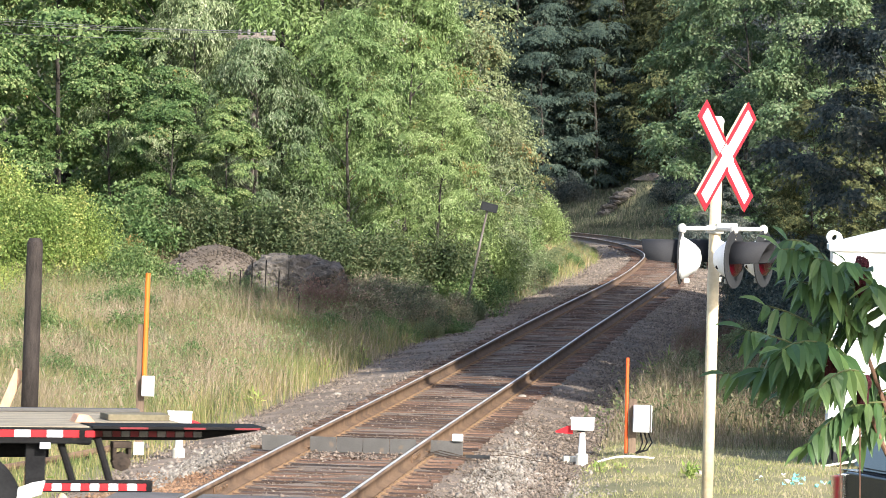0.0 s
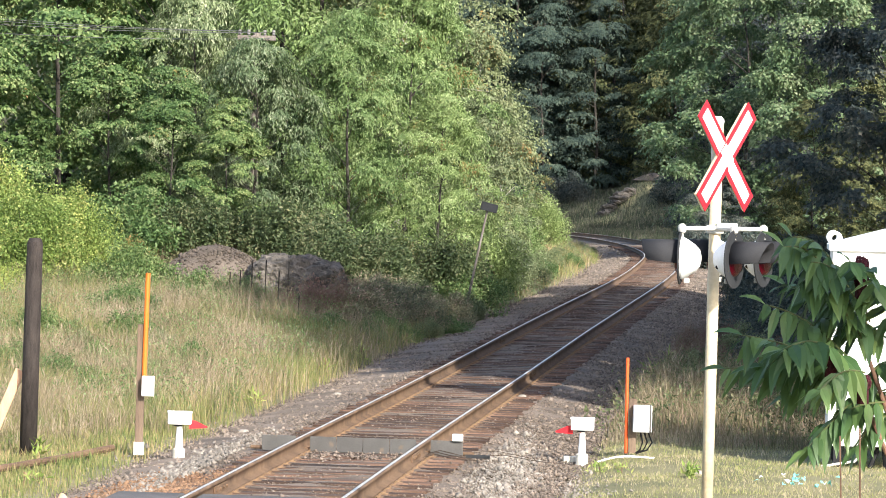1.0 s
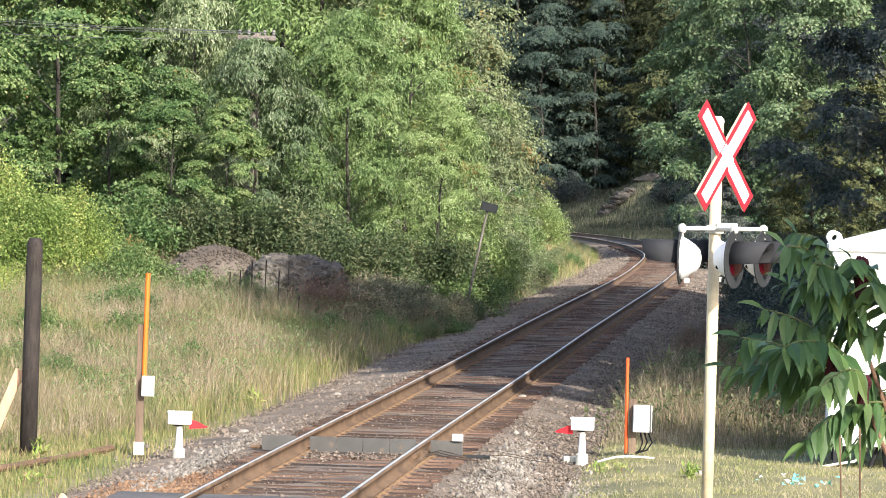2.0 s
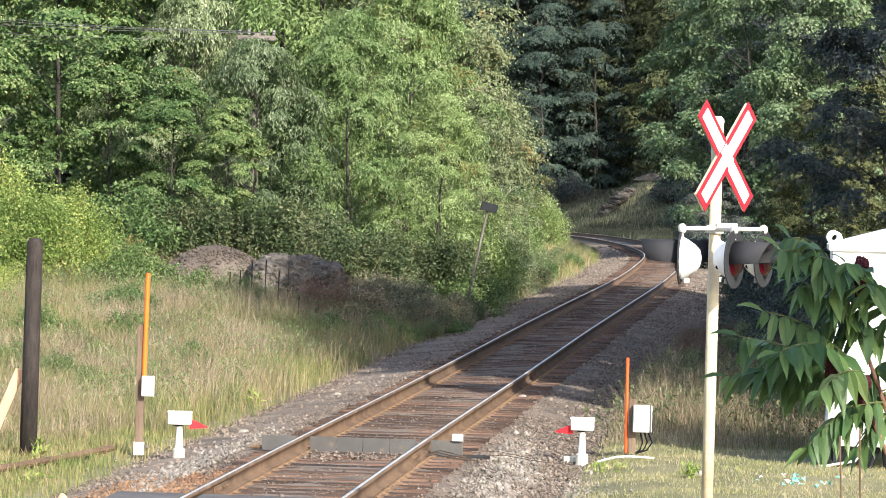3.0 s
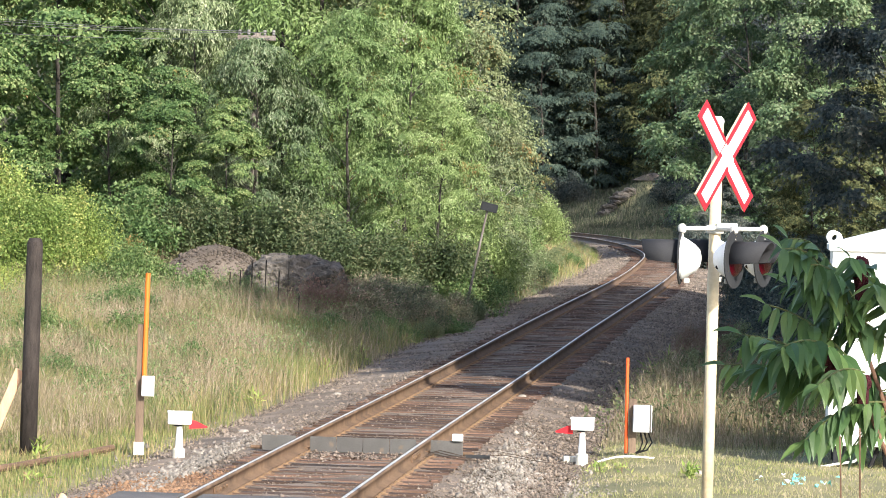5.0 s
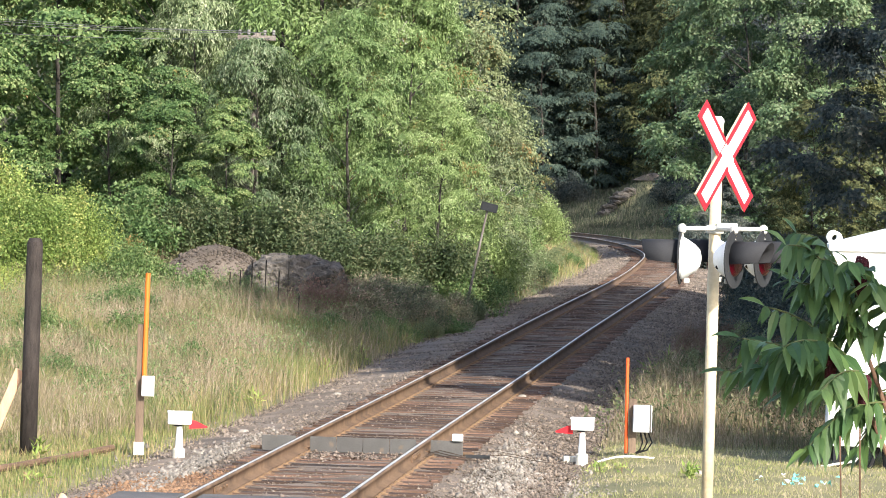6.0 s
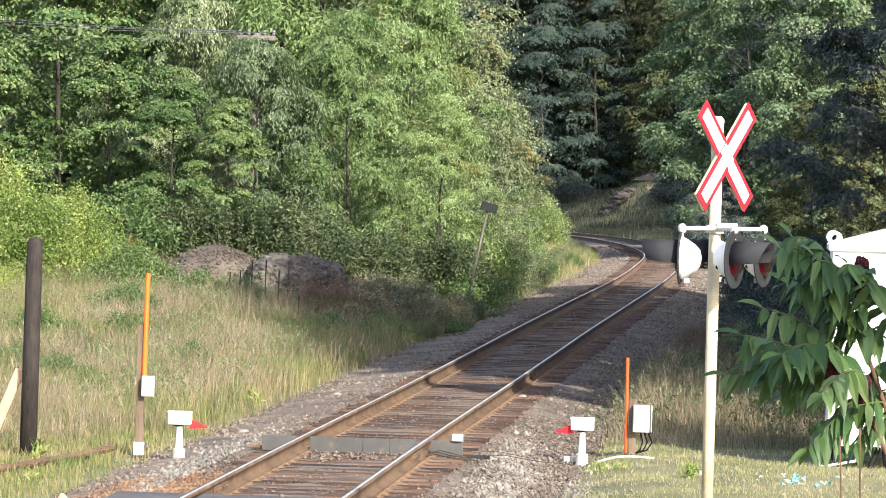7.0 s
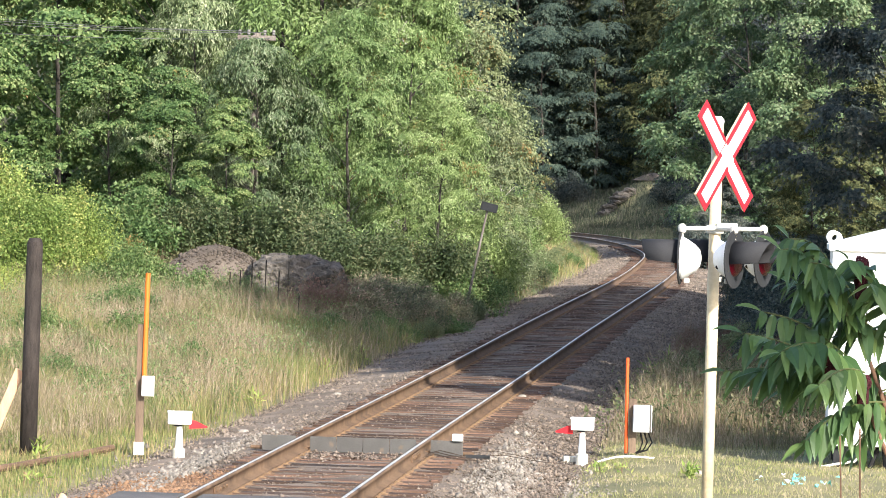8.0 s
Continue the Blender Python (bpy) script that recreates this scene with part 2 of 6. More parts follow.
# Far bank grass, darkened in colour for the shade that lies there.
SHADE_GRASS = leaf_mat("shaded_bank_grass", [(0.039, 0.059, 0.031), (0.065, 0.078, 0.044), (0.095, 0.093, 0.066), (0.141, 0.124, 0.106)], 0.25, 0.85, 0.2)
# Verge and bank grass: a darkened copy of green grass, shade in its tones.
VERGE_GRASS = leaf_mat("shade_toned_verge_grass", [(0.074, 0.092, 0.042), (0.124, 0.122, 0.060), (0.183, 0.148, 0.089), (0.271, 0.196, 0.143)], 0.25, 0.85, 0.2)

# ---- building tools ----
rng = np.random.default_rng(7)


def empty(name, x, y, z, rz=0, label="", category="", group="", kind=""):
    ob = new(name)
    ob.matrix_basis = pose(x, y, z, 0, 0, rz)
    ob.empty_display_size = 0.2
    return tagged(ob, label, category, group, kind)


def part(name, bm, material, parent=None, label="", smooth=False):
    """Links a bmesh, or a mesh, as one object under a thing."""
    if isinstance(bm, bmesh.types.BMesh):
        me = bpy.data.meshes.new(name)
        bm.to_mesh(me)
        bm.free()
    else:
        me = bm
    if smooth:
        me.shade_smooth()
    if not me.materials:
        for m in material if isinstance(material, (list, tuple)) else [material]:
            me.materials.append(m)
    ob = new(name, me)
    ob.parent = parent
    return tagged(ob, label)


def box(sx, sy, sz, m=None, bevel=0.0, bm=None):
    """A box, its base centred at the origin of m, with softened edges."""
    bm = bm or bmesh.new()
    m = m or Matrix()
    r = bmesh.ops.create_cube(bm, size=1.0, matrix=m @ Matrix.Translation((0, 0, sz / 2)) @ Matrix.Diagonal((sx, sy, sz, 1)))
    if bevel:
        es = list({e for v in r["verts"] for e in v.link_edges})
        bmesh.ops.bevel(bm, geom=es, offset=bevel, segments=2, affect="EDGES", profile=0.6)
    return bm


def rod(points, radii, n=10, bm=None, cap=True):
    """A round bar through the points."""
    bm = bm or bmesh.new()
    pts = [Vector(p) for p in points]
    if not isinstance(radii, (list, tuple)):
        radii = [radii] * len(pts)
    rings = []
    for i, p in enumerate(pts):
        d = (pts[min(i + 1, len(pts) - 1)] - pts[max(i - 1, 0)]).normalized()
        a = d.orthogonal().normalized() if abs(d.z) < 0.9 else Vector((1, 0, 0))
        a = (a - d * a.dot(d)).normalized()
        c = d.cross(a)
        rings.append([bm.verts.new(p + (a * math.cos(k * math.tau / n) + c * math.sin(k * math.tau / n)) * radii[i]) for k in range(n)])
    for r0, r1 in zip(rings, rings[1:]):
        for k in range(n):
            bm.faces.new((r0[k], r0[(k + 1) % n], r1[(k + 1) % n], r1[k]))
    if cap:
        bm.faces.new(rings[0][::-1])
        bm.faces.new(rings[-1])
    return bm


def lathe(profile, n=24, m=None, bm=None):
    """Turns (radius, height) pairs about z."""
    bm = bm or bmesh.new()
    m = m or Matrix()
    rings = [[bm.verts.new(m @ Vector((r * math.cos(k * math.tau / n), r * math.sin(k * math.tau / n), z))) for k in range(n)] for r, z in profile]
    for r0, r1 in zip(rings, rings[1:]):
        for k in range(n):
            bm.faces.new((r0[k], r0[(k + 1) % n], r1[(k + 1) % n], r1[k]))
    bm.faces.new(rings[0][::-1])
    bm.faces.new(rings[-1])
    return bm


def raw(name, verts, loops, sizes):
    """A mesh from arrays: corners, the corner of each loop, and the number of loops of each face."""
    me = bpy.data.meshes.new(name)
    verts, loops, sizes = np.asarray(verts, np.float32), np.asarray(loops, np.int32).ravel(), np.asarray(sizes, np.int32)
    me.vertices.add(len(verts))
    me.vertices.foreach_set("co", verts.ravel())
    me.loops.add(len(loops))
    me.loops.foreach_set("vertex_index", loops)
    me.polygons.add(len(sizes))
    me.polygons.foreach_set("loop_start", np.concatenate([[0], np.cumsum(sizes)[:-1]]).astype(np.int32))
    me.update(calc_edges=True)
    return me


def unit(v):
    return v / np.maximum(np.linalg.norm(v, axis=1, keepdims=True), 1e-9)


def leaves_mesh(name, at, way, length, width, fold=0.25, face=None, mess=0.6):
    """One folded, pointed leaf at each place: way is the direction of its tip."""
    n = len(at)
    way = unit(way)
    side = unit(np.cross(way, rng.normal(size=(n, 3)) * mess + (np.array([[0, 0, 1.0]]) if face is None else face)))
    up = np.cross(side, way)
    L, Wd = np.broadcast_to(length, (n,))[:, None], np.broadcast_to(width, (n,))[:, None]
    mid = at + way * L * 0.45
    v = np.stack([at, mid + side * Wd * 0.5 + up * Wd * fold, at + way * L - up * L * 0.08, mid - side * Wd * 0.5 + up * Wd * fold], 1).reshape(-1, 3)
    i = np.arange(n)[:, None] * 4
    return raw(name, v, np.concatenate([i, i + 1, i + 2, i, i + 2, i + 3], 1), np.full(2 * n, 3))


def blades_mesh(name, root, height, width, lean=0.25, heads=0.0):
    """Grass: a bent, tapering blade at each root; a share of them carries a seed head."""
    n = len(root)
    a = rng.uniform(0, math.tau, n)
    side = np.stack([np.cos(a), np.sin(a), np.zeros(n)], 1)
    b = rng.uniform(0, math.tau, n)
    bend = np.stack([np.cos(b), np.sin(b), np.zeros(n)], 1) * (rng.random(n) * lean * height)[:, None]
    up = np.stack([np.zeros(n), np.zeros(n), height], 1)
    w = (np.broadcast_to(width, (n,)) / 2)[:, None]
    mid = root + up * 0.55 + bend * 0.3
    tip = root + up + bend
    v = np.stack([root - side * w, root + side * w, mid + side * w * 0.8, mid - side * w * 0.8, tip], 1).reshape(-1, 3)
    i = np.arange(n)[:, None] * 5
    loops = np.concatenate([i, i + 1, i + 2, i + 3, i + 3, i + 2, i + 4], 1).ravel()
    sizes = np.tile([4, 3], n)
    if heads:
        k = np.where(rng.random(n) < heads)[0]
        m = len(k)
        ax = unit(tip[k] - mid[k])
        hl = (0.10 + 0.08 * rng.random(m))[:, None]
        hw = (0.004 + 0.005 * rng.random(m))[:, None]
        hv = np.stack([tip[k] - ax * hl * 0.6, tip[k] + side[k] * hw, tip[k] + ax * hl * 0.4, tip[k] - side[k] * hw], 1).reshape(-1, 3)
        j = len(v) + np.arange(m)[:, None] * 4
        v = np.concatenate([v, hv])
        loops = np.concatenate([loops, np.concatenate([j, j + 1, j + 2, j + 3], 1).ravel()])
        sizes = np.concatenate([sizes, np.full(m, 4)])
    return raw(name, v, loops, sizes)


def smooth01(t):
    t = np.clip(t, 0, 1)
    return t * t * (3 - 2 * t)


# ---- the line of the track ----
GAUGE = 1.505
_s = np.arange(-60, 300, 0.5)
_k = np.interp(_s, [30, 60, 90, 120, 145, 165, 185, 205, 240, 300], [0.00046, 0.00052, -0.00089, -0.00091, -0.00123, -0.00276, -0.00453, -0.00525, -0.00548, -0.00555])
_k[_s < 0] = 0.00046
_i0 = int(np.argmin(abs(_s)))
_th = np.cumsum(_k) * 0.5
_th += 0.0746 - _th[_i0]
_x, _y = np.cumsum(np.sin(_th)) * 0.5, np.cumsum(np.cos(_th)) * 0.5
_x += -3.1163 - _x[_i0]
_y += 20 - _y[_i0]
_z = np.interp(_s, [45, 80, 120, 160, 200, 300], [-0.0227, 0.3364, 0.5334, 0.3214, 0.4407, 0.3892])
_z = np.convolve(np.pad(_z, 20, mode="edge"), np.ones(41) / 41, "valid")
_cant = np.clip(-_k * 25, 0, 0.10)


def line(s, u=0.0, dz=0.0):
    """The place at s metres along the track, u to the right of its middle and dz above the rail tops."""
    x, y, th, z, c = (np.interp(s, _s, q) for q in (_x, _y, _th, _z, _cant))
    return np.stack([x + u * np.cos(th), y - u * np.sin(th), z + dz + np.clip((u + 0.75) / 1.5, 0, 1) * c], -1)


def heading(s):
    return np.interp(s, _s, _th)


def aside(x, y):
    """How far a place lies to the right of the track's middle, and the height of the rails abreast of it."""
    cx, th, z = (np.interp(y, _y, q) for q in (_x, _th, _z))
    return (x - cx) * np.cos(th), z


def bumps(x, y, s):
    return (np.sin(x * 1.7 * s + np.sin(y * 1.1 * s) * 1.3) + np.sin(y * 1.9 * s + 1.3 + np.sin(x * 0.9 * s) * 1.7)) * 0.5


def ground_z(x, y):
    x, y = np.asarray(x, float), np.asarray(y, float)
    u, zt = aside(x, y)
    flat = zt * smooth01((y - 60) / 40) - 0.30
    left = flat + (0.70 * smooth01((y - 54) / 32) + 0.6 * smooth01((y - 84) / 16)) * smooth01((-u - 2.6) / 5.0)
    far = smooth01((y - 190) / 40)
    right = flat + (4.5 - 1.9 * far) * smooth01((u - 4.5 - 2.5 * far) / 17) * smooth01((y - 54) / 26)
    z = np.where(u < 0, left, right)
    z = z + 0.05 * bumps(x, y, 0.35) * smooth01((abs(u) - 2) / 3) + 0.02 * bumps(x, y, 1.7) * smooth01((abs(u) - 2) / 2)
    z = z - 0.25 * (1 - smooth01((abs(u) - 1.9) / 1.2))
    z = z + 1.7 * np.exp(-((x - 13.9) / 2.2) ** 2 - ((y - 269) / 6) ** 2)
    z = z + 26 * smooth01((y - 296) / 90) + 10 * smooth01((abs(u) - 28) / 60) * smooth01((y - 60) / 60)
    z = z * smooth01((y - 20) / 4) + np.where(y < 24, -0.1, 0) * (1 - smooth01((y - 20) / 4))
    return z + 1.5 * (1 - smooth01((y - 12.5) / 6)) * smooth01((y + 60) / 40)


def place_on_ground(x, y, dz=0.0):
    return np.stack([x, y, ground_z(x, y) + dz], -1)


# ---- ground, road, ballast ----
def build_ground():
    xs = np.concatenate([[-3000, -1500, -700, -350, -200, -130], np.arange(-90, -12, 4.0), np.arange(-12, 18, 0.45), np.arange(18, 90, 4.0), [95, 130, 200, 350, 700, 1500, 3000]])
    ys = np.concatenate([[-3000, -1200, -500, -200, -100, -60], np.arange(-40, 8, 4.0), np.arange(8, 30, 1.0), np.arange(30, 110, 0.6), np.arange(110, 330, 2.0), np.arange(330, 420, 10), [450, 600, 1000, 2000, 3500]])
    gx, gy = np.meshgrid(xs, ys)
    v = place_on_ground(gx.ravel(), gy.ravel())
    nx, ny = len(xs), len(ys)
    i = (np.arange(ny - 1)[:, None] * nx + np.arange(nx - 1)[None]).ravel()[:, None]
    me = raw("ground", v, np.concatenate([i, i + 1, i + nx + 1, i + nx], 1), np.full(len(i), 4))
    tagged(part("ground", me, SOIL, smooth=True), "earth ground with short grass and weeds", "ground", kind="structure")


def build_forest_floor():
    """Leaf litter sheet added just above the ground, dark so gaps between trees look shaded."""
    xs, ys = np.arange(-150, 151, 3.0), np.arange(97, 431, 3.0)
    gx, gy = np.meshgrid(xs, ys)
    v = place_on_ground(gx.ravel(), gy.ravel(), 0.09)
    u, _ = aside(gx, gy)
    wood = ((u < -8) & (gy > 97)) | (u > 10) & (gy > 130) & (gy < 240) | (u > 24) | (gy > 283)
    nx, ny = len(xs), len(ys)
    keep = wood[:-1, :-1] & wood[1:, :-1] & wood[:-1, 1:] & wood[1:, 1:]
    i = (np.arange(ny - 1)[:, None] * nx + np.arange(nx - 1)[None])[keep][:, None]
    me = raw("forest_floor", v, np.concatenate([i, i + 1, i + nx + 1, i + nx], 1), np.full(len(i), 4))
    tagged(part("forest_floor", me, FLOOR, smooth=True), "leaf litter under the trees, darkened like the shade there", "forest floor", kind="structure")


def sweep(name, profile, s, material, parent=None, closed=True, wobble=0.0):
    """Draws a section (u, dz) along the track."""
    m = len(profile)
    rings = np.stack([line(s, u, dz) for u, dz in profile], 1)
    if wobble:
        rings[:, :, 2] += rng.normal(0, wobble, rings.shape[:2])
    n = len(s)
    k = np.arange(m if closed else m - 1)
    i = (np.arange(n - 1)[:, None] * m + k[None]).ravel()
    j = (np.arange(n - 1)[:, None] * m + ((k + 1) % m)[None]).ravel()
    loops = np.stack([i, j, j + m, i + m], 1)
    return raw(name, rings.reshape(-1, 3), loops, np.full(len(loops), 4))


def build_bed():
    s = np.arange(18.5, 285, 0.5)
    us = [-3.05, -2.3, -1.75, -1.35, -1.0, -0.75, -0.4, 0, 0.4, 0.75, 1.0, 1.35, 1.75, 2.2, 2.75]
    zs = [-0.40, -0.30, -0.24, -0.205, -0.192, -0.188, -0.186, -0.184, -0.186, -0.188, -0.192, -0.205, -0.25, -0.32, -0.42]
    me = sweep("ballast_bed", list(zip(us, zs)), s, GRAVEL, closed=False, wobble=0.010)
    tagged(part("ballast_bed", me, GRAVEL, smooth=True), "grey-brown crushed stone bed under the railway track", "ballast", kind="structure")


def build_road():
    bm = bmesh.new()
    a = Vector((0.956, 0.292, 0))
    b = Vector((-0.292, 0.956, 0))
    c = Vector((-1.9, 28.8, 0))
    n = 60
    rows = []
    for k in range(n + 1):
        d = -90 + 180 * k / n
        rows.append([bm.verts.new(c + a * d + b * w + Vector((0, 0, z))) for w, z in ((-4.2, -0.6), (-4.0, -0.05), (-0.4, -0.015), (3.2, -0.05), (3.4, -0.6))])
    for r0, r1 in zip(rows, rows[1:]):
        for q in range(4):
            bm.faces.new((r0[q], r1[q], r1[q + 1], r0[q + 1]))
    tagged(part("road", bm, ASPHALT), "grey asphalt road over the level crossing", "road", kind="structure")


build_ground()
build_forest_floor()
build_bed()
build_road()


# ---- track ----
def build_track():
    track = empty("railway_track", *line(20.0).tolist(), label="single railway track with rusty rails on dark timber ties", category="railway track")
    base = track.matrix_basis.inverted()

    def under(ob):
        ob.matrix_parent_inverse = base
        return ob
    rail = [(-0.036, -0.006), (-0.017, 0.0), (0.019, 0.0), (0.036, -0.006), (0.037, -0.034), (0.012, -0.048), (0.009, -0.135), (0.072, -0.158), (0.072, -0.17), (-0.072, -0.17), (-0.072, -0.158), (-0.009, -0.135), (-0.012, -0.048), (-0.037, -0.034)]
    s = np.arange(10, 285, 0.6)
    for sgn in (-1, 1):
        me = sweep("rail", [(u + sgn * GAUGE / 2, z) for u, z in rail], s, RUST)
        me.materials.append(RUST)
        me.materials.append(HEAD)
        m = len(rail)
        top = np.zeros(len(me.polygons), np.int32)
        top[np.arange(len(s) - 1) * m + 1] = 1
        me.polygons.foreach_set("material_index", top)
        under(part("rail", me, RUST, track, "rusty steel rail with a polished head"))
    # ties: sixteen alike shapes, each a little worn
    shapes = []
    for k in range(8):
        bm = box(2.55, 0.225, 0.17, bevel=0.012)
        for v in bm.verts:
            v.co += Vector((rng.normal(0, 0.012), rng.normal(0, 0.006), rng.normal(0, 0.004)))
        me = bpy.data.meshes.new("tie")
        bm.to_mesh(me)
        bm.free()
        me.materials.append(TIE)
        shapes.append(me)
    pl = bmesh.new()
    box(0.33, 0.185, 0.018, bevel=0.004, bm=pl)
    box(0.03, 0.17, 0.03, Matrix.Translation((0.1, 0, 0)), bm=pl)
    box(0.03, 0.17, 0.03, Matrix.Translation((-0.1, 0, 0)), bm=pl)
    for a, b in ((0.125, 0.05), (0.125, -0.05), (-0.125, 0.05), (-0.125, -0.05)):
        box(0.022, 0.022, 0.045, Matrix.Translation((a, b, 0)), bm=pl)
    plate = bpy.data.meshes.new("tie_plate")
    pl.to_mesh(plate)
    pl.free()
    plate.materials.append(PLATE)
    st, n = 17.8, 0
    while n < 300:
        th = float(heading(st))
        skew = rng.normal(0, 0.012)
        p = line(st, rng.normal(0, 0.025), -0.345)
        t = new("tie", shapes[n % 8])
        t.parent = track
        t.matrix_basis = Matrix.Translation(p) @ Matrix.Rotation(-th + skew, 4, "Z")
        under(t)
        if n < 148:
            for sgn in (-1, 1):
                q = new("tie_plate", plate)
                q.parent = track
                q.matrix_basis = Matrix.Translation(line(st, sgn * (GAUGE / 2), -0.188)) @ Matrix.Rotation(-th + skew, 4, "Z")
                under(q)
        st += 0.53 + rng.normal(0, 0.025)
        n += 1
    # joint bars where two rail ends meet
    for st, sgn in ((20.3, -1), (25.9, 1), (46.0, 1), (57.6, -1)):
        for face in (-1, 1):
            bm = box(0.022, 0.9, 0.085, bevel=0.006)
            for b in (-0.34, -0.12, 0.12, 0.34):
                rod([(0, b, 0.043), (0.03 * face, b, 0.043)], 0.016, 6, bm)
            o = part("joint_bar", bm, RUST, track)
            o.matrix_basis = Matrix.Translation(line(st, sgn * GAUGE / 2 + face * 0.024, -0.138)) @ Matrix.Rotation(-float(heading(st)), 4, "Z")
            under(o)


def stone_shapes(at, size):
    """Small broken stones: squashed, skewed octahedra."""
    n = len(at)
    o = np.array([[1, 0, 0], [0, 1, 0], [-1, 0, 0], [0, -1, 0], [0, 0, 0.8], [0, 0, -0.8]])
    v = o[None] * (0.65 + 0.7 * rng.random((n, 6, 1))) + rng.normal(0, 0.18, (n, 6, 3))
    a = rng.uniform(0, math.tau, n)
    c, s = np.cos(a), np.sin(a)
    v = np.stack([v[..., 0] * c[:, None] - v[..., 1] * s[:, None], v[..., 0] * s[:, None] + v[..., 1] * c[:, None], v[..., 2]], -1)
    v = v * size[:, None, None] + at[:, None]
    f = np.array([[0, 1, 4], [1, 2, 4], [2, 3, 4], [3, 0, 4], [1, 0, 5], [2, 1, 5], [3, 2, 5], [0, 3, 5]])
    loops = (np.arange(n)[:, None, None] * 6 + f[None]).reshape(-1, 3)
    return raw("stones", v.reshape(-1, 3), loops, np.full(len(loops), 3))


def build_ballast():
    def bed(n, mean, low, high, sink):
        s = 18 + 90 * rng.random(n) ** 1.35
        u = np.where(rng.random(n) < 0.78, np.sign(rng.random(n) - 0.5) * (1.28 + 1.85 * rng.random(n) ** 0.85), rng.uniform(-1.25, 1.25, n))
        keep = abs(abs(u) - GAUGE / 2) > 0.1
        s, u = s[keep], u[keep]
        prof = np.interp(abs(u), [0, 0.4, 1.35, 1.75, 2.25, 3.15], [-0.176, -0.178, -0.195, -0.245, -0.30, -0.39])
        size = np.clip(rng.lognormal(math.log(mean), 0.42, len(s)), low, high) * np.where(abs(u) < 1.25, 0.7, 1) * (1 + 0.006 * (s - 18))
        return stone_shapes(line(s, u, prof - np.where(abs(u) < 1.28, 0.010, sink)), size)
    tagged(part("ballast_stones", bed(46000, 0.0155, 0.010, 0.045, 0.002), STONE), "loose crushed grey and rusty ballast stones", "stones", kind="stuff")
    tagged(part("ballast_grit", bed(44000, 0.011, 0.008, 0.018, 0.0), CHIP), "brown gravel grit between the ballast stones", "stones", kind="stuff")
    n = 5000
    s, u = rng.normal(21.3, 1.1, n), -1.55 + rng.normal(0, 0.33, n)
    ok = (u < -0.95) & (u > -2.4) & (s > 18.5)
    prof = np.interp(-u[ok], [0.9, 1.35, 1.75, 2.4], [-0.17, -0.185, -0.235, -0.305])
    tagged(part("rusty_grit", stone_shapes(line(s[ok], u[ok], prof), np.clip(rng.lognormal(math.log(0.013), 0.45, ok.sum()), 0.007, 0.04)), RUSTY_GRIT), "rust-stained orange-brown grit beside the rail", "stones", kind="stuff")
    # chips and dirt lying on the ties
    n = 9000
    s, u = 18 + 110 * rng.random(n) ** 1.3, rng.uniform(-1.3, 1.3, n)
    ok = (abs(abs(u) - GAUGE / 2) > 0.13) & (bumps(s * 1.0, u * 3.0, 0.9) + rng.normal(0, 0.5, n) > -0.2)
    tagged(part("stone_chips", stone_shapes(line(s[ok], u[ok], -0.170), np.clip(rng.lognormal(math.log(0.009), 0.45, ok.sum()), 0.005, 0.028)), CHIP), "brown stone chips lying between the rails", "stones", kind="stuff")
    n = 1100
    s, u = np.concatenate([rng.normal(28.2, 0.45, n * 3 // 4), rng.normal(26.7, 0.35, n // 4)]), rng.uniform(-0.65, 0.65, n)
    tagged(part("gravel_patch", stone_shapes(line(s, u, -0.165), np.clip(rng.lognormal(math.log(0.015), 0.4, n), 0.009, 0.04)), CHIP), "brownish gravel gathered beside the steel paddles", "stones", kind="stuff")
    n = 14000
    s, u = rng.uniform(95, 190, n), np.sign(rng.random(n) - 0.5) * (1.2 + 1.85 * rng.random(n) ** 0.85)
    prof = np.interp(abs(u), [0, 0.4, 1.35, 1.75, 2.25, 3.05], [-0.195, -0.20, -0.205, -0.245, -0.30, -0.385])
    tagged(part("far_ballast_stones", stone_shapes(line(s, u, prof), np.clip(rng.lognormal(math.log(0.032), 0.4, n), 0.02, 0.08)), STONE), "loose grey ballast stones round the bend", "stones", kind="stuff")
    # stones spilled around the crossing
    n = 14000
    x = np.concatenate([rng.normal(0.95, 0.42, n // 2), rng.normal(-2.7, 0.5, n // 2)])
    y = np.concatenate([rng.normal(43.5, 4.0, n // 2), rng.normal(44.5, 3.4, n // 2)])
    u, _ = aside(x, y)
    ok = (abs(u) > 1.5) & (y > 36) & (u > -2.9)
    at = place_on_ground(x[ok], y[ok], 0.02)
    at[:, 2] = np.maximum(at[:, 2], np.interp(abs(u[ok]), [1.35, 1.75, 2.2, 2.6, 2.61], [-0.205, -0.245, -0.33, -0.44, -9]))
    tagged(part("spilled_stones", stone_shapes(at, np.clip(rng.lognormal(math.log(0.011), 0.6, len(at)), 0.006, 0.05)), PALE_STONE), "pale stones spilled beside the crossing", "stones", kind="stuff")
    for x, y, r in ((-1.6, 61.5, 0.06), (-1.25, 47.9, 0.07), (1.3, 60.8, 0.055), (-0.45, 62.8, 0.05), (-2.6, 52.2, 0.07), (3.1, 45.9, 0.06), (1.2, 46.2, 0.05)):
        bm = bmesh.new()
        bmesh.ops.create_icosphere(bm, subdivisions=2, radius=r)
        for v in bm.verts:
            v.co = Vector((v.co.x * 1.2, v.co.y * 0.9, v.co.z * 0.7)) * (1 + 0.25 * noise.noise(v.co * 12 + Vector((x, y, 0))))
        u, zt = aside(np.array(x), np.array(y))
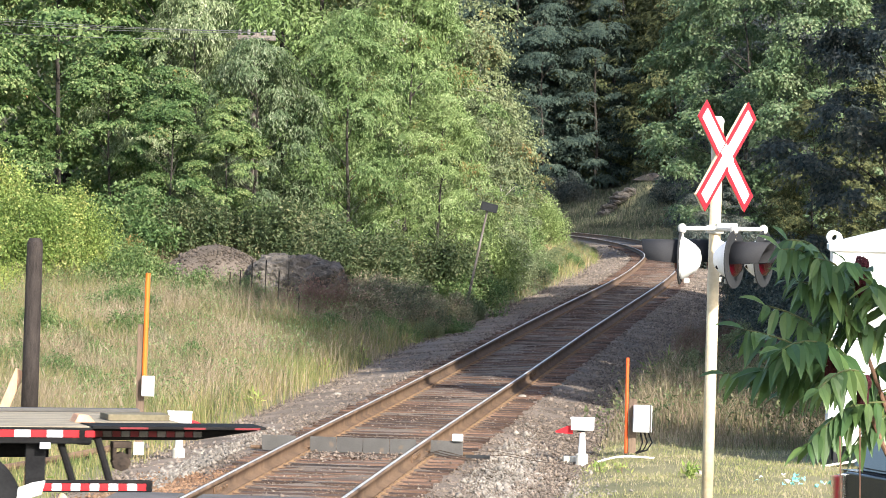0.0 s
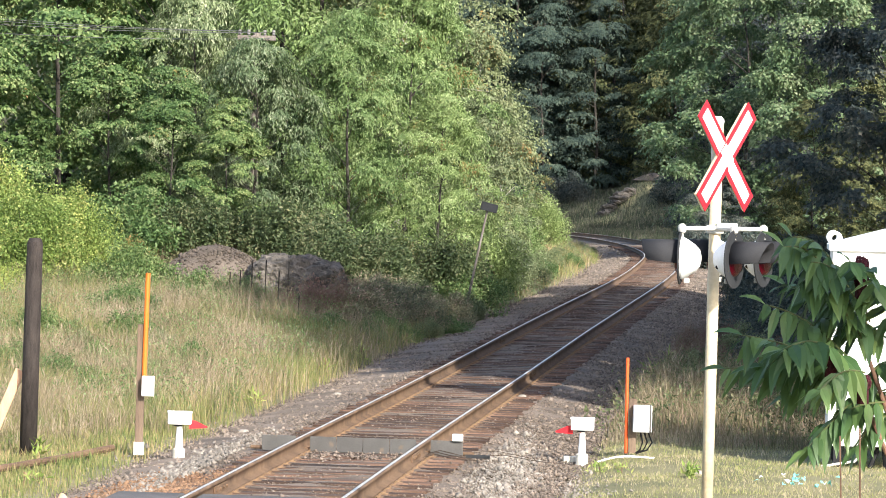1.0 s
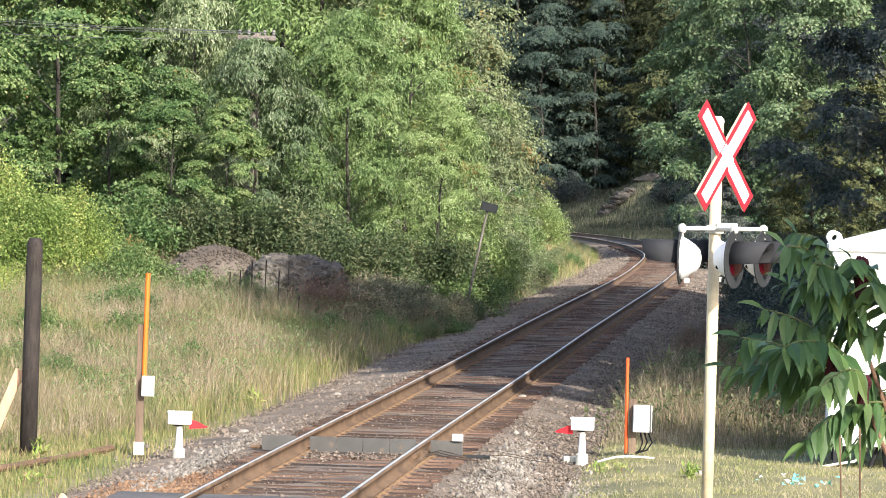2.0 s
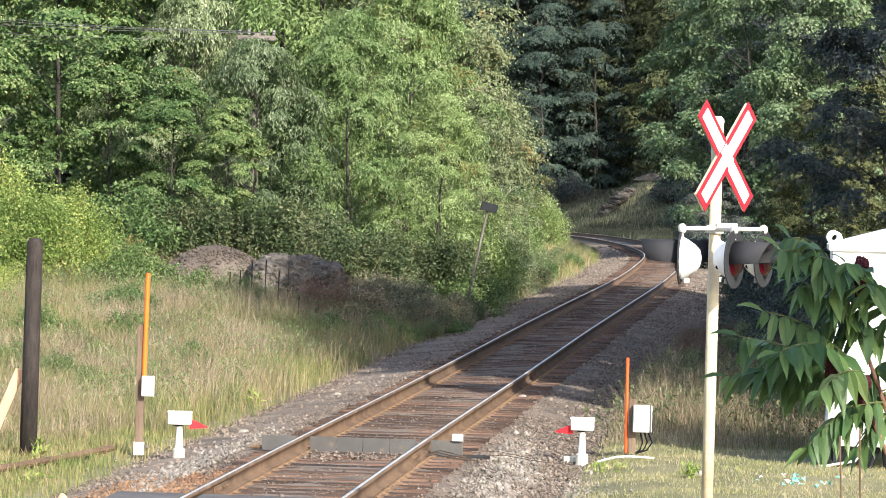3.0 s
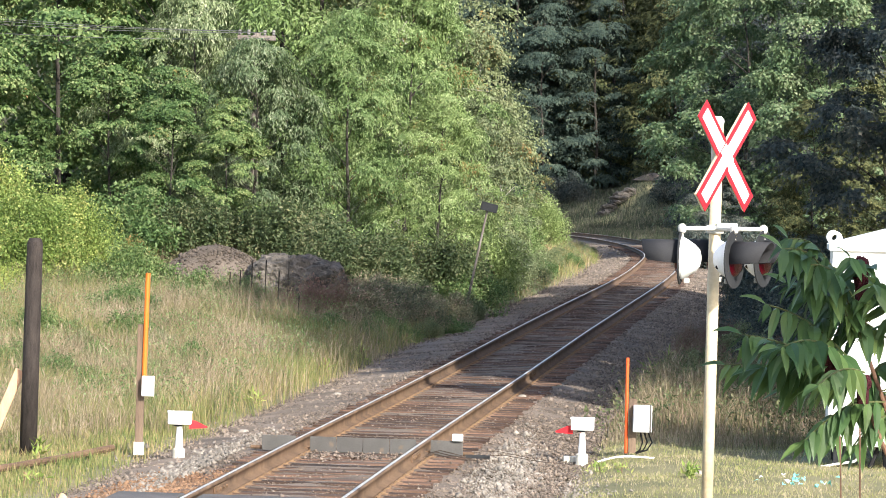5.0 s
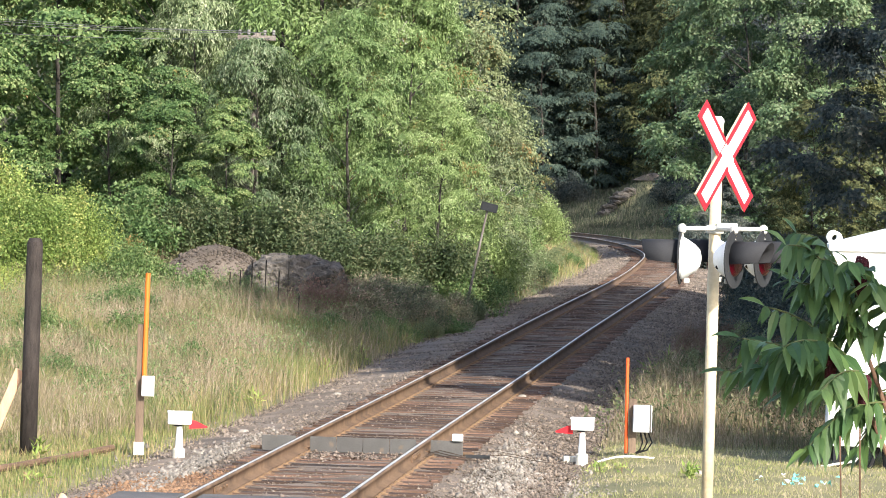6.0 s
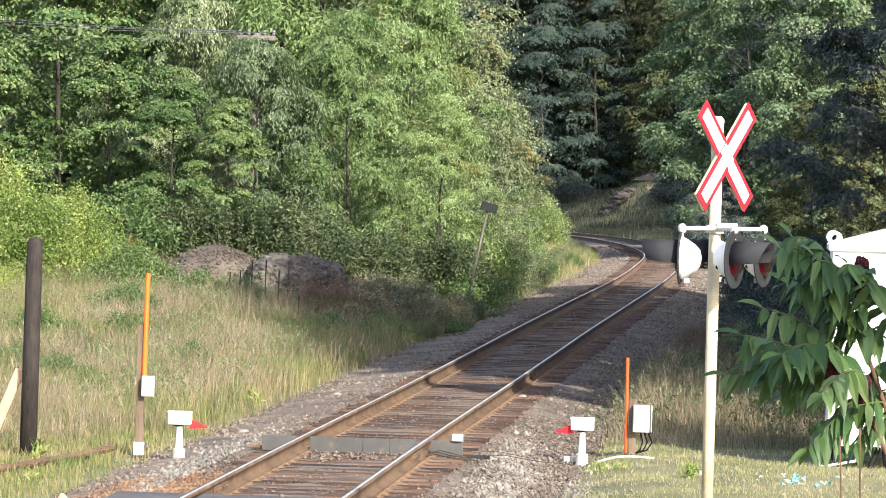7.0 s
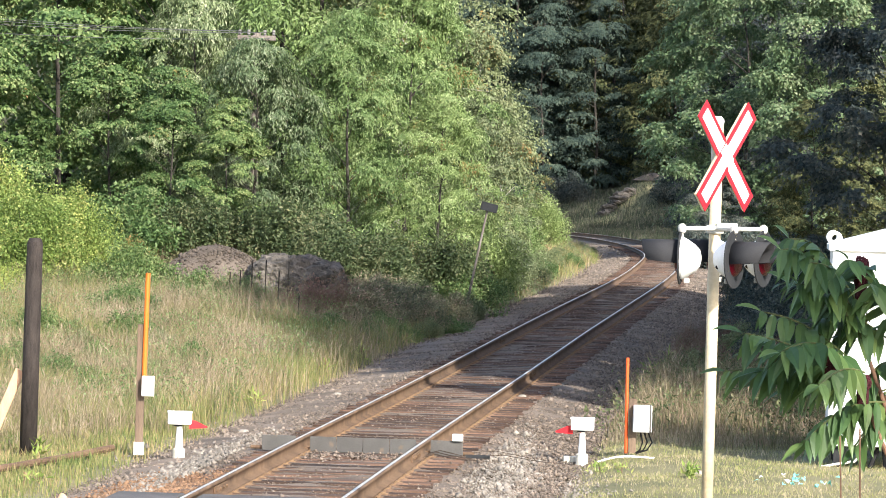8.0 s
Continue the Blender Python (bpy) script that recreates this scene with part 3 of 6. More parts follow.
        z = max(float(ground_z(x, y)), float(zt) + float(np.interp(abs(u), [0, 1.35, 1.75, 2.2, 2.6, 2.61], [-0.195, -0.205, -0.245, -0.33, -0.44, -9])))
        o = part("stone", bm, PALE_STONE)
        o.location = (x, y, z + r * 0.35)
        tagged(o, "pale loose stone lying beside the track", "stone", "pale stones")


def build_crossing():
    thing = empty("crossing_surface", *line(17.0).tolist(), label="worn grey crossing panels between and beside the rails", category="crossing panel")
    base = thing.matrix_basis.inverted()
    for u, w in ((0, 1.28), (-1.15, 0.66), (1.15, 0.66)):
        for k in range(3):
            bm = box(w, 2.4, 0.16, bevel=0.015)
            o = part("panel", bm, PANEL, thing)
            st = 11.15 + 2.43 * k + 1.2
            o.matrix_basis = Matrix.Translation(line(st, u, -0.168)) @ Matrix.Rotation(-float(heading(st)), 4, "Z")
            o.matrix_parent_inverse = base


def build_detector():
    """Upright paddles across the track that catch dragging parts."""
    st = 27.35
    th = float(heading(st))
    p = line(st, 0, 0)
    thing = empty("dragging_equipment_detector", p[0], p[1], p[2] - 0.17, -math.degrees(th), "grey steel paddles standing across the track between the ties", "track detector")
    w = 0.325
    spots = [(-0.7525 + 0.10 + w * (k + 0.5), w) for k in range(4)] + [(-1.03, 0.42), (1.02, 0.40)]
    for k, (u, ww) in enumerate(spots):
        bm = box(ww - 0.006, 0.03, 0.185, Matrix.Translation((u, 0, -0.01)), bevel=0.006)
        box(ww * 0.3, 0.08, 0.03, Matrix.Translation((u, 0.04, 0.0)), bm=bm)
        part("paddle", bm, GREY, thing)
    part("shaft", rod([(-1.38, 0.05, 0.02), (1.35, 0.05, 0.02)], 0.022), RUST, thing)
    part("junction_box", box(0.125, 0.12, 0.085, Matrix.Translation((1.15, 0.0, 0.175)), bevel=0.012), WHITE, thing, "small white junction box")
    part("bracket", box(0.30, 0.06, 0.04, Matrix.Translation((1.40, -0.08, -0.02)), bevel=0.006), SHADOW_GREY, thing)
    for k in range(3):
        y0 = -0.1 - 0.35 * k
        pts = [(0.80, y0, 0.02), (0.95, y0 + 0.02, 0.06), (1.12, y0 - 0.05, 0.03), (1.25 + 0.1 * k, y0 + 0.12, -0.01)]
        part("cable", rod(pts, 0.006, 6), CABLE, thing)
    c = [(1.3, 0.05, 0.0), (1.7, 0.3, 0.0), (2.2, 0.2, -0.06), (2.55, 0.5, -0.1)]
    part("cable", rod(c, 0.004, 6), CABLE, thing)
    part("cable", rod([(1.25, 0.3, 0.02), (1.6, 0.55, 0.03), (2.0, 0.7, -0.05)], 0.004, 6), CABLE, thing)


build_track()
build_crossing()
build_detector()


# ---- things beside the track ----
def marker_stand(x, y, z, flag_side, rz):
    t = empty("indicator_stand", x, y, z, rz, "low white indicator stand with a red pointed arm", "indicator stand", "indicator stands")
    part("base", lathe([(0.075, -0.25), (0.075, 0.05), (0.05, 0.07)], 14), CONCRETE, t)
    part("post", rod([(0, 0, 0), (0, 0, 0.34)], [0.052, 0.034], 14), WHITE, t)
    part("clamp", box(0.10, 0.09, 0.025, Matrix.Translation((-0.02, 0, 0.33)), bevel=0.005), BLACK, t)
    head = part("head", box(0.285, 0.15, 0.145, Matrix.Translation((0, 0, 0.352)), bevel=0.02), WHITE, t)
    part("lid", box(0.30, 0.165, 0.02, Matrix.Translation((0, 0, 0.492)), bevel=0.006), WHITE, head)
    bm = bmesh.new()
    sg = flag_side
    for yy in (-0.006, 0.006):
        bm.faces.new([bm.verts.new(q) for q in ((sg * 0.12, yy, 0.30), (sg * 0.12, yy, 0.41), (sg * 0.19, yy, 0.40), (sg * 0.34, yy, 0.33), (sg * 0.33, yy, 0.315))])
    fs = list(bm.faces)
    a, b = [list(f.verts) for f in fs]
    for k in range(5):
        bm.faces.new((a[k], a[(k + 1) % 5], b[(k + 1) % 5], b[k]))
    part("arm", bm, RED, t, "red pointed arm")
    return t


def build_stands():
    for x, y, side, rz in ((-3.12, 47.0, 1, 6), (1.80, 48.5, -1, -6)):
        marker_stand(x, y, -0.25 if x < 0 else -0.28, side, rz)
    g = float(ground_z(1.68, 48.7))
    t = tagged(part("footing_block", box(0.16, 0.16, 0.22, Matrix.Translation((1.66, 48.75, g - 0.05)), bevel=0.015), CONCRETE), "pale concrete footing block in the grass", "concrete block")


def build_left_post():
    x, y, g = -3.635, 47.4, -0.25
    t = empty("marker_post", x, y, g, 0, "brown timber post with an orange rod and white box", "marker post")
    part("post", box(0.095, 0.085, 1.56, Matrix.Translation((0, 0, -0.03)), bevel=0.008), POST, t)
    part("rod", rod([(0.045, -0.05, 0.8), (0.06, -0.05, 2.16)], 0.029, 12), ORANGE, t, "orange plastic rod")
    part("box", box(0.15, 0.09, 0.245, Matrix.Translation((0.10, -0.10, 0.665)), bevel=0.01), WHITE, t, "white metal box")
    part("foot", box(0.125, 0.11, 0.16, Matrix.Translation((0.0, 0, -0.06)), bevel=0.008), CONCRETE, t, "pale painted foot")


def build_right_post():
    x, y, g = 2.48, 49.7, -0.28
    t = empty("junction_post", x, y, g, 0, "timber post with a grey-white junction box and an orange rod", "junction post")
    part("post", box(0.10, 0.06, 0.70, bevel=0.008), POST, t)
    part("rod", rod([(-0.075, 0.0, 0.0), (-0.085, 0.0, 1.22)], 0.022, 12), RED_ORANGE, t, "red-orange plastic rod")
    b = part("box", box(0.24, 0.14, 0.345, Matrix.Translation((0.12, -0.09, 0.28)), bevel=0.014), WHITE, t, "white steel junction box")
    part("door", box(0.19, 0.012, 0.30, Matrix.Translation((0.10, -0.168, 0.30)), bevel=0.004), CASE_WHITE, b)
    part("hinge_strip", box(0.02, 0.15, 0.345, Matrix.Translation((0.218, -0.092, 0.281)), bevel=0.004), GREY, b)
    for k in range(3):
        part("cable", rod([(0.10 + 0.05 * k, -0.08, 0.28), (0.13 + 0.06 * k, -0.08, 0.15), (0.10 + 0.045 * k, -0.06, 0.05), (0.04, -0.03, 0.0)], 0.011, 6), BLACK, t)
    pipe = [(-0.48 + 0.09 * k, -1.05 + 0.02 * k, 0.022 * math.sin(math.pi * k / 8) - 0.01) for k in range(9)]
    pts = [(x + a, y + b, float(ground_z(x + a, y + b)) + 0.02 + c) for a, b, c in pipe]
    tagged(part("ground_pipe", rod(pts, 0.013, 8), WHITE), "thin white pipe lying in the grass", "pipe")


def build_dark_post():
    x, y, g = -4.90, 46.6, -0.25
    t = empty("timber_post", x, y, g, 0, "tall dark creosoted timber post with a pale brace", "post")
    bm = rod([(0, 0, -0.1), (0.01, 0, 1.2), (0.02, 0, 2.42), (0.02, 0, 2.50), (0.02, 0, 2.56)], [0.103, 0.1, 0.098, 0.095, 0.07], 18)
    for v in bm.verts:
        v.co.x += 0.006 * noise.noise(v.co * 9)
        v.co.y += 0.006 * noise.noise(v.co * 9 + Vector((5, 0, 0)))
    part("post", bm, DARK_POST, t, smooth=True)
    m = Matrix.Translation((-0.55, 0.12, -0.1)) @ Matrix.Rotation(radians(21.5), 4, "Y")
    part("brace", box(0.115, 0.05, 1.15, m, bevel=0.006), TIMBER, t, "pale diagonal timber brace")
    a, b = (-5.6, 40.6), (-3.95, 47.3)
    pts = [(a[0] + (b[0] - a[0]) * k / 4, a[1] + (b[1] - a[1]) * k / 4) for k in range(5)]
    o = rod([(px, py, float(ground_z(px, py)) + 0.075) for px, py in pts], 0.042, 8)
    tagged(part("rusty_pipe", o, RUST), "rusty steel pipe lying in the short grass", "pipe")
    bm = bmesh.new()
    bmesh.ops.create_icosphere(bm, subdivisions=3, radius=0.1)
    for v in bm.verts:
        v.co.x, v.co.y = v.co.x * 0.8, v.co.y * 0.8
        v.co.z = v.co.z * 2.3 if v.co.z > 0 else v.co.z * 1.2
        v.co *= 1 + 0.15 * noise.noise(v.co * 9)
    o = part("boulder", bm, TIMBER, smooth=True)
    o.location = (-3.69, 38.5, -0.30)
    tagged(o, "pale yellowish rounded stone in the grass", "stone")


def build_mast():
    x, y = 2.38, 34.2
    g = float(ground_z(x, y))
    t = empty("crossing_signal", x, y, 0, 0, "cream level crossing mast with crossbuck and flashing lights", "crossing signal")
    part("mast", rod([(0, 0, g - 0.1), (0, 0, 3.70)], 0.0515, 24), CREAM, t, smooth=True)
    part("cap", lathe([(0.056, 3.69), (0.056, 3.72), (0.03, 3.75)], 20), WHITE, t)
    part("base", lathe([(0.17, g - 0.1), (0.17, g + 0.06), (0.09, g + 0.12), (0.075, g + 0.4)], 20), CREAM, t)
    # crossbuck: two red-edged white blades, one before the other
    n = Vector((0.82, -0.578, 0)).normalized()
    face = Matrix.Translation((0.055, -0.06, 3.40)) @ Matrix.Rotation(math.atan2(n.x, -n.y), 4, "Z")
    for k, ang in enumerate((45, -45)):
        m = face @ Matrix.Translation((0, -0.02 - 0.012 * (1 - k), 0)) @ Matrix.Rotation(radians(ang), 4, "Y")
        blade = part("crossbuck_blade", box(0.205, 0.006, 1.17, m @ Matrix.Translation((0, 0, -0.585)), bevel=0.002), SIGN_RED, t, "white blade with a red border")
        part("white_panel", box(0.118, 0.003, 1.055, m @ Matrix.Translation((0, -0.0048, -0.5275))), CASE_WHITE, blade)
        part("backing", box(0.196, 0.012 if k else 0.03, 1.15, m @ Matrix.Translation((0, 0.0092 if k else 0.0182, -0.575)), bevel=0.003), CREAM, blade, "cream backing strip")
        if k:
            part("middle_panel", box(0.118, 0.003, 0.20, m @ Matrix.Translation((0, -0.0195, -0.10))), CASE_WHITE, blade)
    part("bracket", box(0.10, 0.05, 0.16, face @ Matrix.Translation((0, 0.02, -0.08)), bevel=0.006), WHITE, t)
    part("clip", box(0.03, 0.03, 0.12, Matrix.Translation((-0.005, -0.06, 3.60)), bevel=0.005), WHITE, t)
    # cross arm and four lamp units
    f = Vector((0.91, -0.41, 0)).normalized()
    arm = Vector((0.31, 0.95, 0)).normalized()
    z = 2.765
    part("arm_clamp", box(0.15, 0.15, 0.075, Matrix.Translation((0, 0, z - 0.045)), bevel=0.012), ARM, t)
    part("arm_clamp", box(0.19, 0.06, 0.06, Matrix.Translation((0.10, -0.08, z - 0.01)), bevel=0.012), ARM, t)
    units = ((-0.312, -0.42, -1), (0.02, 0.36, -1), (0.14, -0.40, 1), (0.455, 0.34, 1))
    for ux, uy, sg in units:
        c = Vector((ux, uy, 2.505))
        part("arm", rod([(0, uy * 0.25, z), (ux * 0.6, uy * 0.7, z), (ux, uy, z), (ux, uy, z - 0.09)], 0.020, 10), ARM, t)
        part("elbow", lathe([(0.015, -0.045), (0.034, -0.03), (0.04, 0.0), (0.034, 0.025), (0.012, 0.04)], 14, Matrix.Translation((ux, uy, z))), ARM, t)
        ax = f * sg
        if sg < 0:
            ax = Vector((-0.985, 0.17, 0))
        m = Matrix.Translation(c) @ ax.to_track_quat("Z", "Y").to_matrix().to_4x4()
        unit_ob = part("lamp_housing", lathe([(0.03, -0.172), (0.075, -0.160), (0.118, -0.122), (0.160, -0.06), (0.185, -0.015), (0.185, 0.0)], 56, m), WHITE, t, "white lamp housing")
        part("hole", lathe([(0.019, -0.004), (0.019, 0.006)], 12, m @ Matrix.Rotation(radians(20), 4, "Z") @ Matrix.Translation((-0.12, -0.03, -0.105)) @ Matrix.Rotation(radians(-65), 4, "Y")), BLACK, unit_ob)
        part("latch", box(0.05, 0.04, 0.045, Matrix.Translation(c - ax * 0.05 - Vector((0, 0, 0.215))), bevel=0.008), ARM, unit_ob)
        disc = part("background_disc", lathe([(q * (0.255 if sg > 0 else 0.232), zz) for q, zz in ((0.98, 0.002), (1, 0.007), (1, 0.012), (0.98, 0.016))], 40, m), SHADOW_GREY, t, "dark grey round backboard")
        for k in range(3):
            a = radians(90 + 120 * k)
            part("bolt", lathe([(0.008, 0.014), (0.008, 0.022)], 8, m @ Matrix.Translation((0.2 * math.cos(a), 0.2 * math.sin(a), 0))), CHROME, disc)
        part("lens", lathe([(0.149, 0.012), (0.149, 0.02), (0.118, 0.046), (0.05, 0.06)], 28, m), LENS, t, "unlit dark red lens")
        # hood: a long visor over the upper half of the lens
        bm = bmesh.new()
        rows = []
        up = (m.to_3x3().inverted() @ Vector((0, 0, 1)))
        base_a = math.atan2(up.y, up.x)
        for j in range(2):
            for rr in (0.158, 0.154):
                row = []
                for k in range(25):
                    q = -1 + 2 * k / 24
                    a = base_a + q * radians(106 if j == 0 else 97)
                    end = 0.350 - 0.07 * abs(q) ** 2
                    row.append(bm.verts.new(m @ Vector((rr * math.cos(a), rr * math.sin(a), 0.014 if j == 0 else end))))
                rows.append(row)
        for r0, r1 in ((rows[0], rows[2]), (rows[2], rows[3]), (rows[3], rows[1]), (rows[1], rows[0])):
            for k in range(24):
                bm.faces.new((r0[k], r0[k + 1], r1[k + 1], r1[k]))
        part("hood", bm, HOOD, t, "grey visor hood", smooth=True)


def build_case():
    x, y, g = 4.85, 48.5, float(ground_z(5.9, 49.3))
    t = empty("equipment_case", x, y, g, -4.6, "tall white signal equipment case on legs", "equipment case")
    w, d, h0, h1 = 2.2, 1.7, 0.31, 2.765
    part("body", box(w, d, h1 - h0, Matrix.Translation((w / 2, d / 2, h0)), bevel=0.02), CASE_WHITE, t)
    bm = bmesh.new()
    e = 0.045
    zz = h1 - 0.02
    lo = [bm.verts.new(q) for q in ((-e, -e, zz), (w + e, -e, zz), (w + e, d + e, zz), (-e, d + e, zz))]
    li = [bm.verts.new(q) for q in ((-e, -e, zz + 0.07), (w + e, -e, zz + 0.07), (w + e, d + e, zz + 0.07), (-e, d + e, zz + 0.07))]
    ri = [bm.verts.new(q) for q in ((w / 2 - 0.15, d / 2, zz + 0.36), (w / 2 + 0.15, d / 2, zz + 0.36))]
    for k in range(4):
        bm.faces.new((lo[k], lo[(k + 1) % 4], li[(k + 1) % 4], li[k]))
    bm.faces.new(lo[::-1])
    bm.faces.new((li[0], li[1], ri[1], ri[0]))
    bm.faces.new((li[2], li[3], ri[0], ri[1]))
    bm.faces.new((li[1], li[2], ri[1]))
    bm.faces.new((li[3], li[0], ri[0]))
    part("roof", bm, CASE_WHITE, t, "low hipped white roof")
    part("corner_strip", box(0.05, 0.012, h1 - h0 - 0.04, Matrix.Translation((0.03, -0.006, h0 + 0.01))), WHITE, t)
    part("door", box(0.9, 0.02, 2.0, Matrix.Translation((1.15, -0.01, h0 + 0.15)), bevel=0.006), CASE_WHITE, t)
    for cx, cy in ((0.03, 0.03), (w - 0.03, 0.03), (0.03, d - 0.03), (w - 0.03, d - 0.03)):
        bm = bmesh.new()
        # a torus standing on a short stud
        loops = []
        for a in np.linspace(0, math.tau, 25)[:-1]:
            loops.append([bm.verts.new((cx + (0.066 + 0.021 * math.cos(b)) * math.cos(a), cy + 0.021 * math.sin(b), zz + 0.150 + (0.068 + 0.021 * math.cos(b)) * math.sin(a))) for b in np.linspace(0, math.tau, 11)[:-1]])
        for k in range(24):
            for j in range(10):
                bm.faces.new((loops[k][j], loops[k][(j + 1) % 10], loops[(k + 1) % 24][(j + 1) % 10], loops[(k + 1) % 24][j]))
        rod([(cx, cy, zz + 0.02), (cx, cy, zz + 0.10)], 0.03, 10, bm)
        part("lifting_eye", bm, WHITE, t)
        part("leg", box(0.10, 0.10, h0 + 0.1, Matrix.Translation((cx + (0.1 if cx < 1 else -0.1), cy + (0.1 if cy < 1 else -0.1), -0.1)), bevel=0.006), SHADOW_GREY, t)
    part("conduit", rod([(0.5, 0.25, h0), (0.48, 0.2, 0.25), (0.35, 0.1, 0.12), (0.1, 0.0, 0.08), (-0.2, -0.1, 0.02)], 0.018, 8), ARM, t)
    part("conduit", rod([(0.75, 0.3, h0), (0.72, 0.2, 0.3), (0.75, 0.15, -0.05)], 0.035, 8), BLACK, t)
    part("conduit", rod([(0.62, 0.3, h0), (0.64, 0.2, 0.28), (0.5, 0.1, -0.05)], 0.03, 8), BLACK, t)


build_stands()
build_left_post()
build_right_post()
build_dark_post()
build_mast()
build_case()


# ---- vegetation ----
def crown_points(n, height, base, radius, lumps, shape=1.0, flat=0.62, puff=1.0, droop=0.3, per=14):
    """Leaf places along short drooping sprays; the sprays stand out of boughs that sit near the skin of an uneven egg."""
    zc = rng.random(lumps)
    prof = np.sin(np.pi * np.clip(zc * 0.86 + 0.12, 0, 1)) ** 0.7 * (1 - 0.45 * shape * zc)
    a = rng.uniform(0, math.tau, lumps)
    rr = radius * prof * (0.15 + 0.85 * np.sqrt(rng.random(lumps))) * rng.uniform(0.8, 1.15, lumps)
    cen = np.stack([rr * np.cos(a), rr * np.sin(a), base + (height - base) * zc], 1)
    size = radius * rng.uniform(0.12, 0.27, lumps) * puff
    sprays = n // per
    ks = rng.choice(lumps, sprays, p=size ** 2 / (size ** 2).sum())
    outward = unit(cen * [1, 1, 0] + 1e-6)
    d = unit(rng.normal(size=(sprays, 3)) + outward[ks] * 0.75 + [0, 0, 0.35])
    d[:, 2] *= flat
    reach = size[ks] * rng.uniform(0.7, 1.15, sprays)
    lat = unit(np.cross(d, [0, 0, 1.0]) + rng.normal(0, 0.15, (sprays, 3)))
    k = np.repeat(np.arange(sprays), per)
    q = np.tile((np.arange(per) + 0.5) / per, sprays) + rng.normal(0, 0.05, sprays * per)
    at = cen[ks][k] + d[k] * (reach[k] * (0.3 + 0.75 * q))[:, None] - np.array([[0, 0, 1.0]]) * (reach[k] * droop * q * q)[:, None]
    at += rng.normal(0, 0.03, at.shape) + lat[k] * (rng.normal(0, 0.09, len(k)) * reach[k])[:, None]
    turn = np.where(np.arange(len(k)) % 2 == 0, 1.0, -1.0)[:, None]
    return cen, at, unit(d)[k], ks[k], lat[k] * turn


def build_tree(name, label, height, base, radius, n, length, width, material, bark, droop=0.3, lumps=60, shape=1.0, turned=0.0, flat=0.62, puff=1.0, mess=0.6, per=14):
    """A tree at the origin: tapered trunk with limbs, and a crown of single leaves."""
    t = empty(name, 0, 0, 0, 0, label, "tree")
    bm = bmesh.new()
    bend = rng.normal(0, 0.05, (5, 2)) * height * 0.25
    bend[0] = 0
    r0 = 0.0065 * height + 0.02
    pts = [(bend[k][0], bend[k][1], height * 0.93 * k / 4 - (0.3 if k == 0 else 0)) for k in range(5)]
    rod(pts, [r0 * q for q in (1.25, 0.85, 0.6, 0.35, 0.1)], 9, bm)
    cen, at, out, k, lat = crown_points(n, height, base, radius, lumps, shape, flat, puff, droop, per)
    n = len(at)
    for c in cen[:: max(1, lumps // 22)]:
        f = max(0.12, min(0.9, (c[2] - 0.28 * np.hypot(c[0], c[1]) - 0.4) / height))
        j = min(3, int(f / 0.2325))
        w = (f * height - pts[j][2]) / (pts[j + 1][2] - pts[j][2])
        p0 = Vector(pts[j]).lerp(Vector(pts[j + 1]), max(0, min(1, w)))
        p2 = Vector(c)
        p1 = p0.lerp(p2, 0.5) + Vector((0, 0, 0.06 * height * rng.random()))
        rod([p0, p1, p2], [r0 * 0.3, r0 * 0.16, r0 * 0.04], 5, bm)
    part("trunk", bm, bark, t)
    way = out * 0.6 + lat * 0.6 + rng.normal(0, mess * 0.7, (n, 3)) + [0, 0, -droop * 2]
    L = length * rng.uniform(0.65, 1.35, n)
    face = out * 0.6 + unit(at * [1, 1, 0.0] + 1e-6) * 0.7 + [0, 0, 0.6]
    gone = np.zeros(n, bool)
    if turned:
        gone = np.isin(k, rng.choice(lumps, max(1, lumps // 12), replace=False)) & (rng.random(n) < turned)
        part("turned_leaves", leaves_mesh("turned", at[gone], way[gone], L[gone], L[gone] * width, 0.25, face[gone], mess), AUTUMN, t, "yellow and orange turned leaves")
    keep = ~gone
    part("crown", leaves_mesh("crown", at[keep], way[keep], L[keep], L[keep] * width, 0.25, face[keep], mess), material, t)
    return t


def plant(protos, spots, group, zoff=0.0):
    """Sets copies of trees on the ground: (which, x, y, scale)."""
    used = set()
    for which, x, y, sc in spots:
        ob = protos[which]
        m = Matrix.Translation((x, y, float(ground_z(x, y)) + zoff)) @ Matrix.Rotation(rng.uniform(0, math.tau), 4, "Z")
        if which in used:
            c = copy_thing(ob, m)
        else:
            c = ob
            c.matrix_basis = m
            used.add(which)
        c.scale = (sc * rng.uniform(0.92, 1.08), sc * rng.uniform(0.92, 1.08), sc)
        c["group"] = group


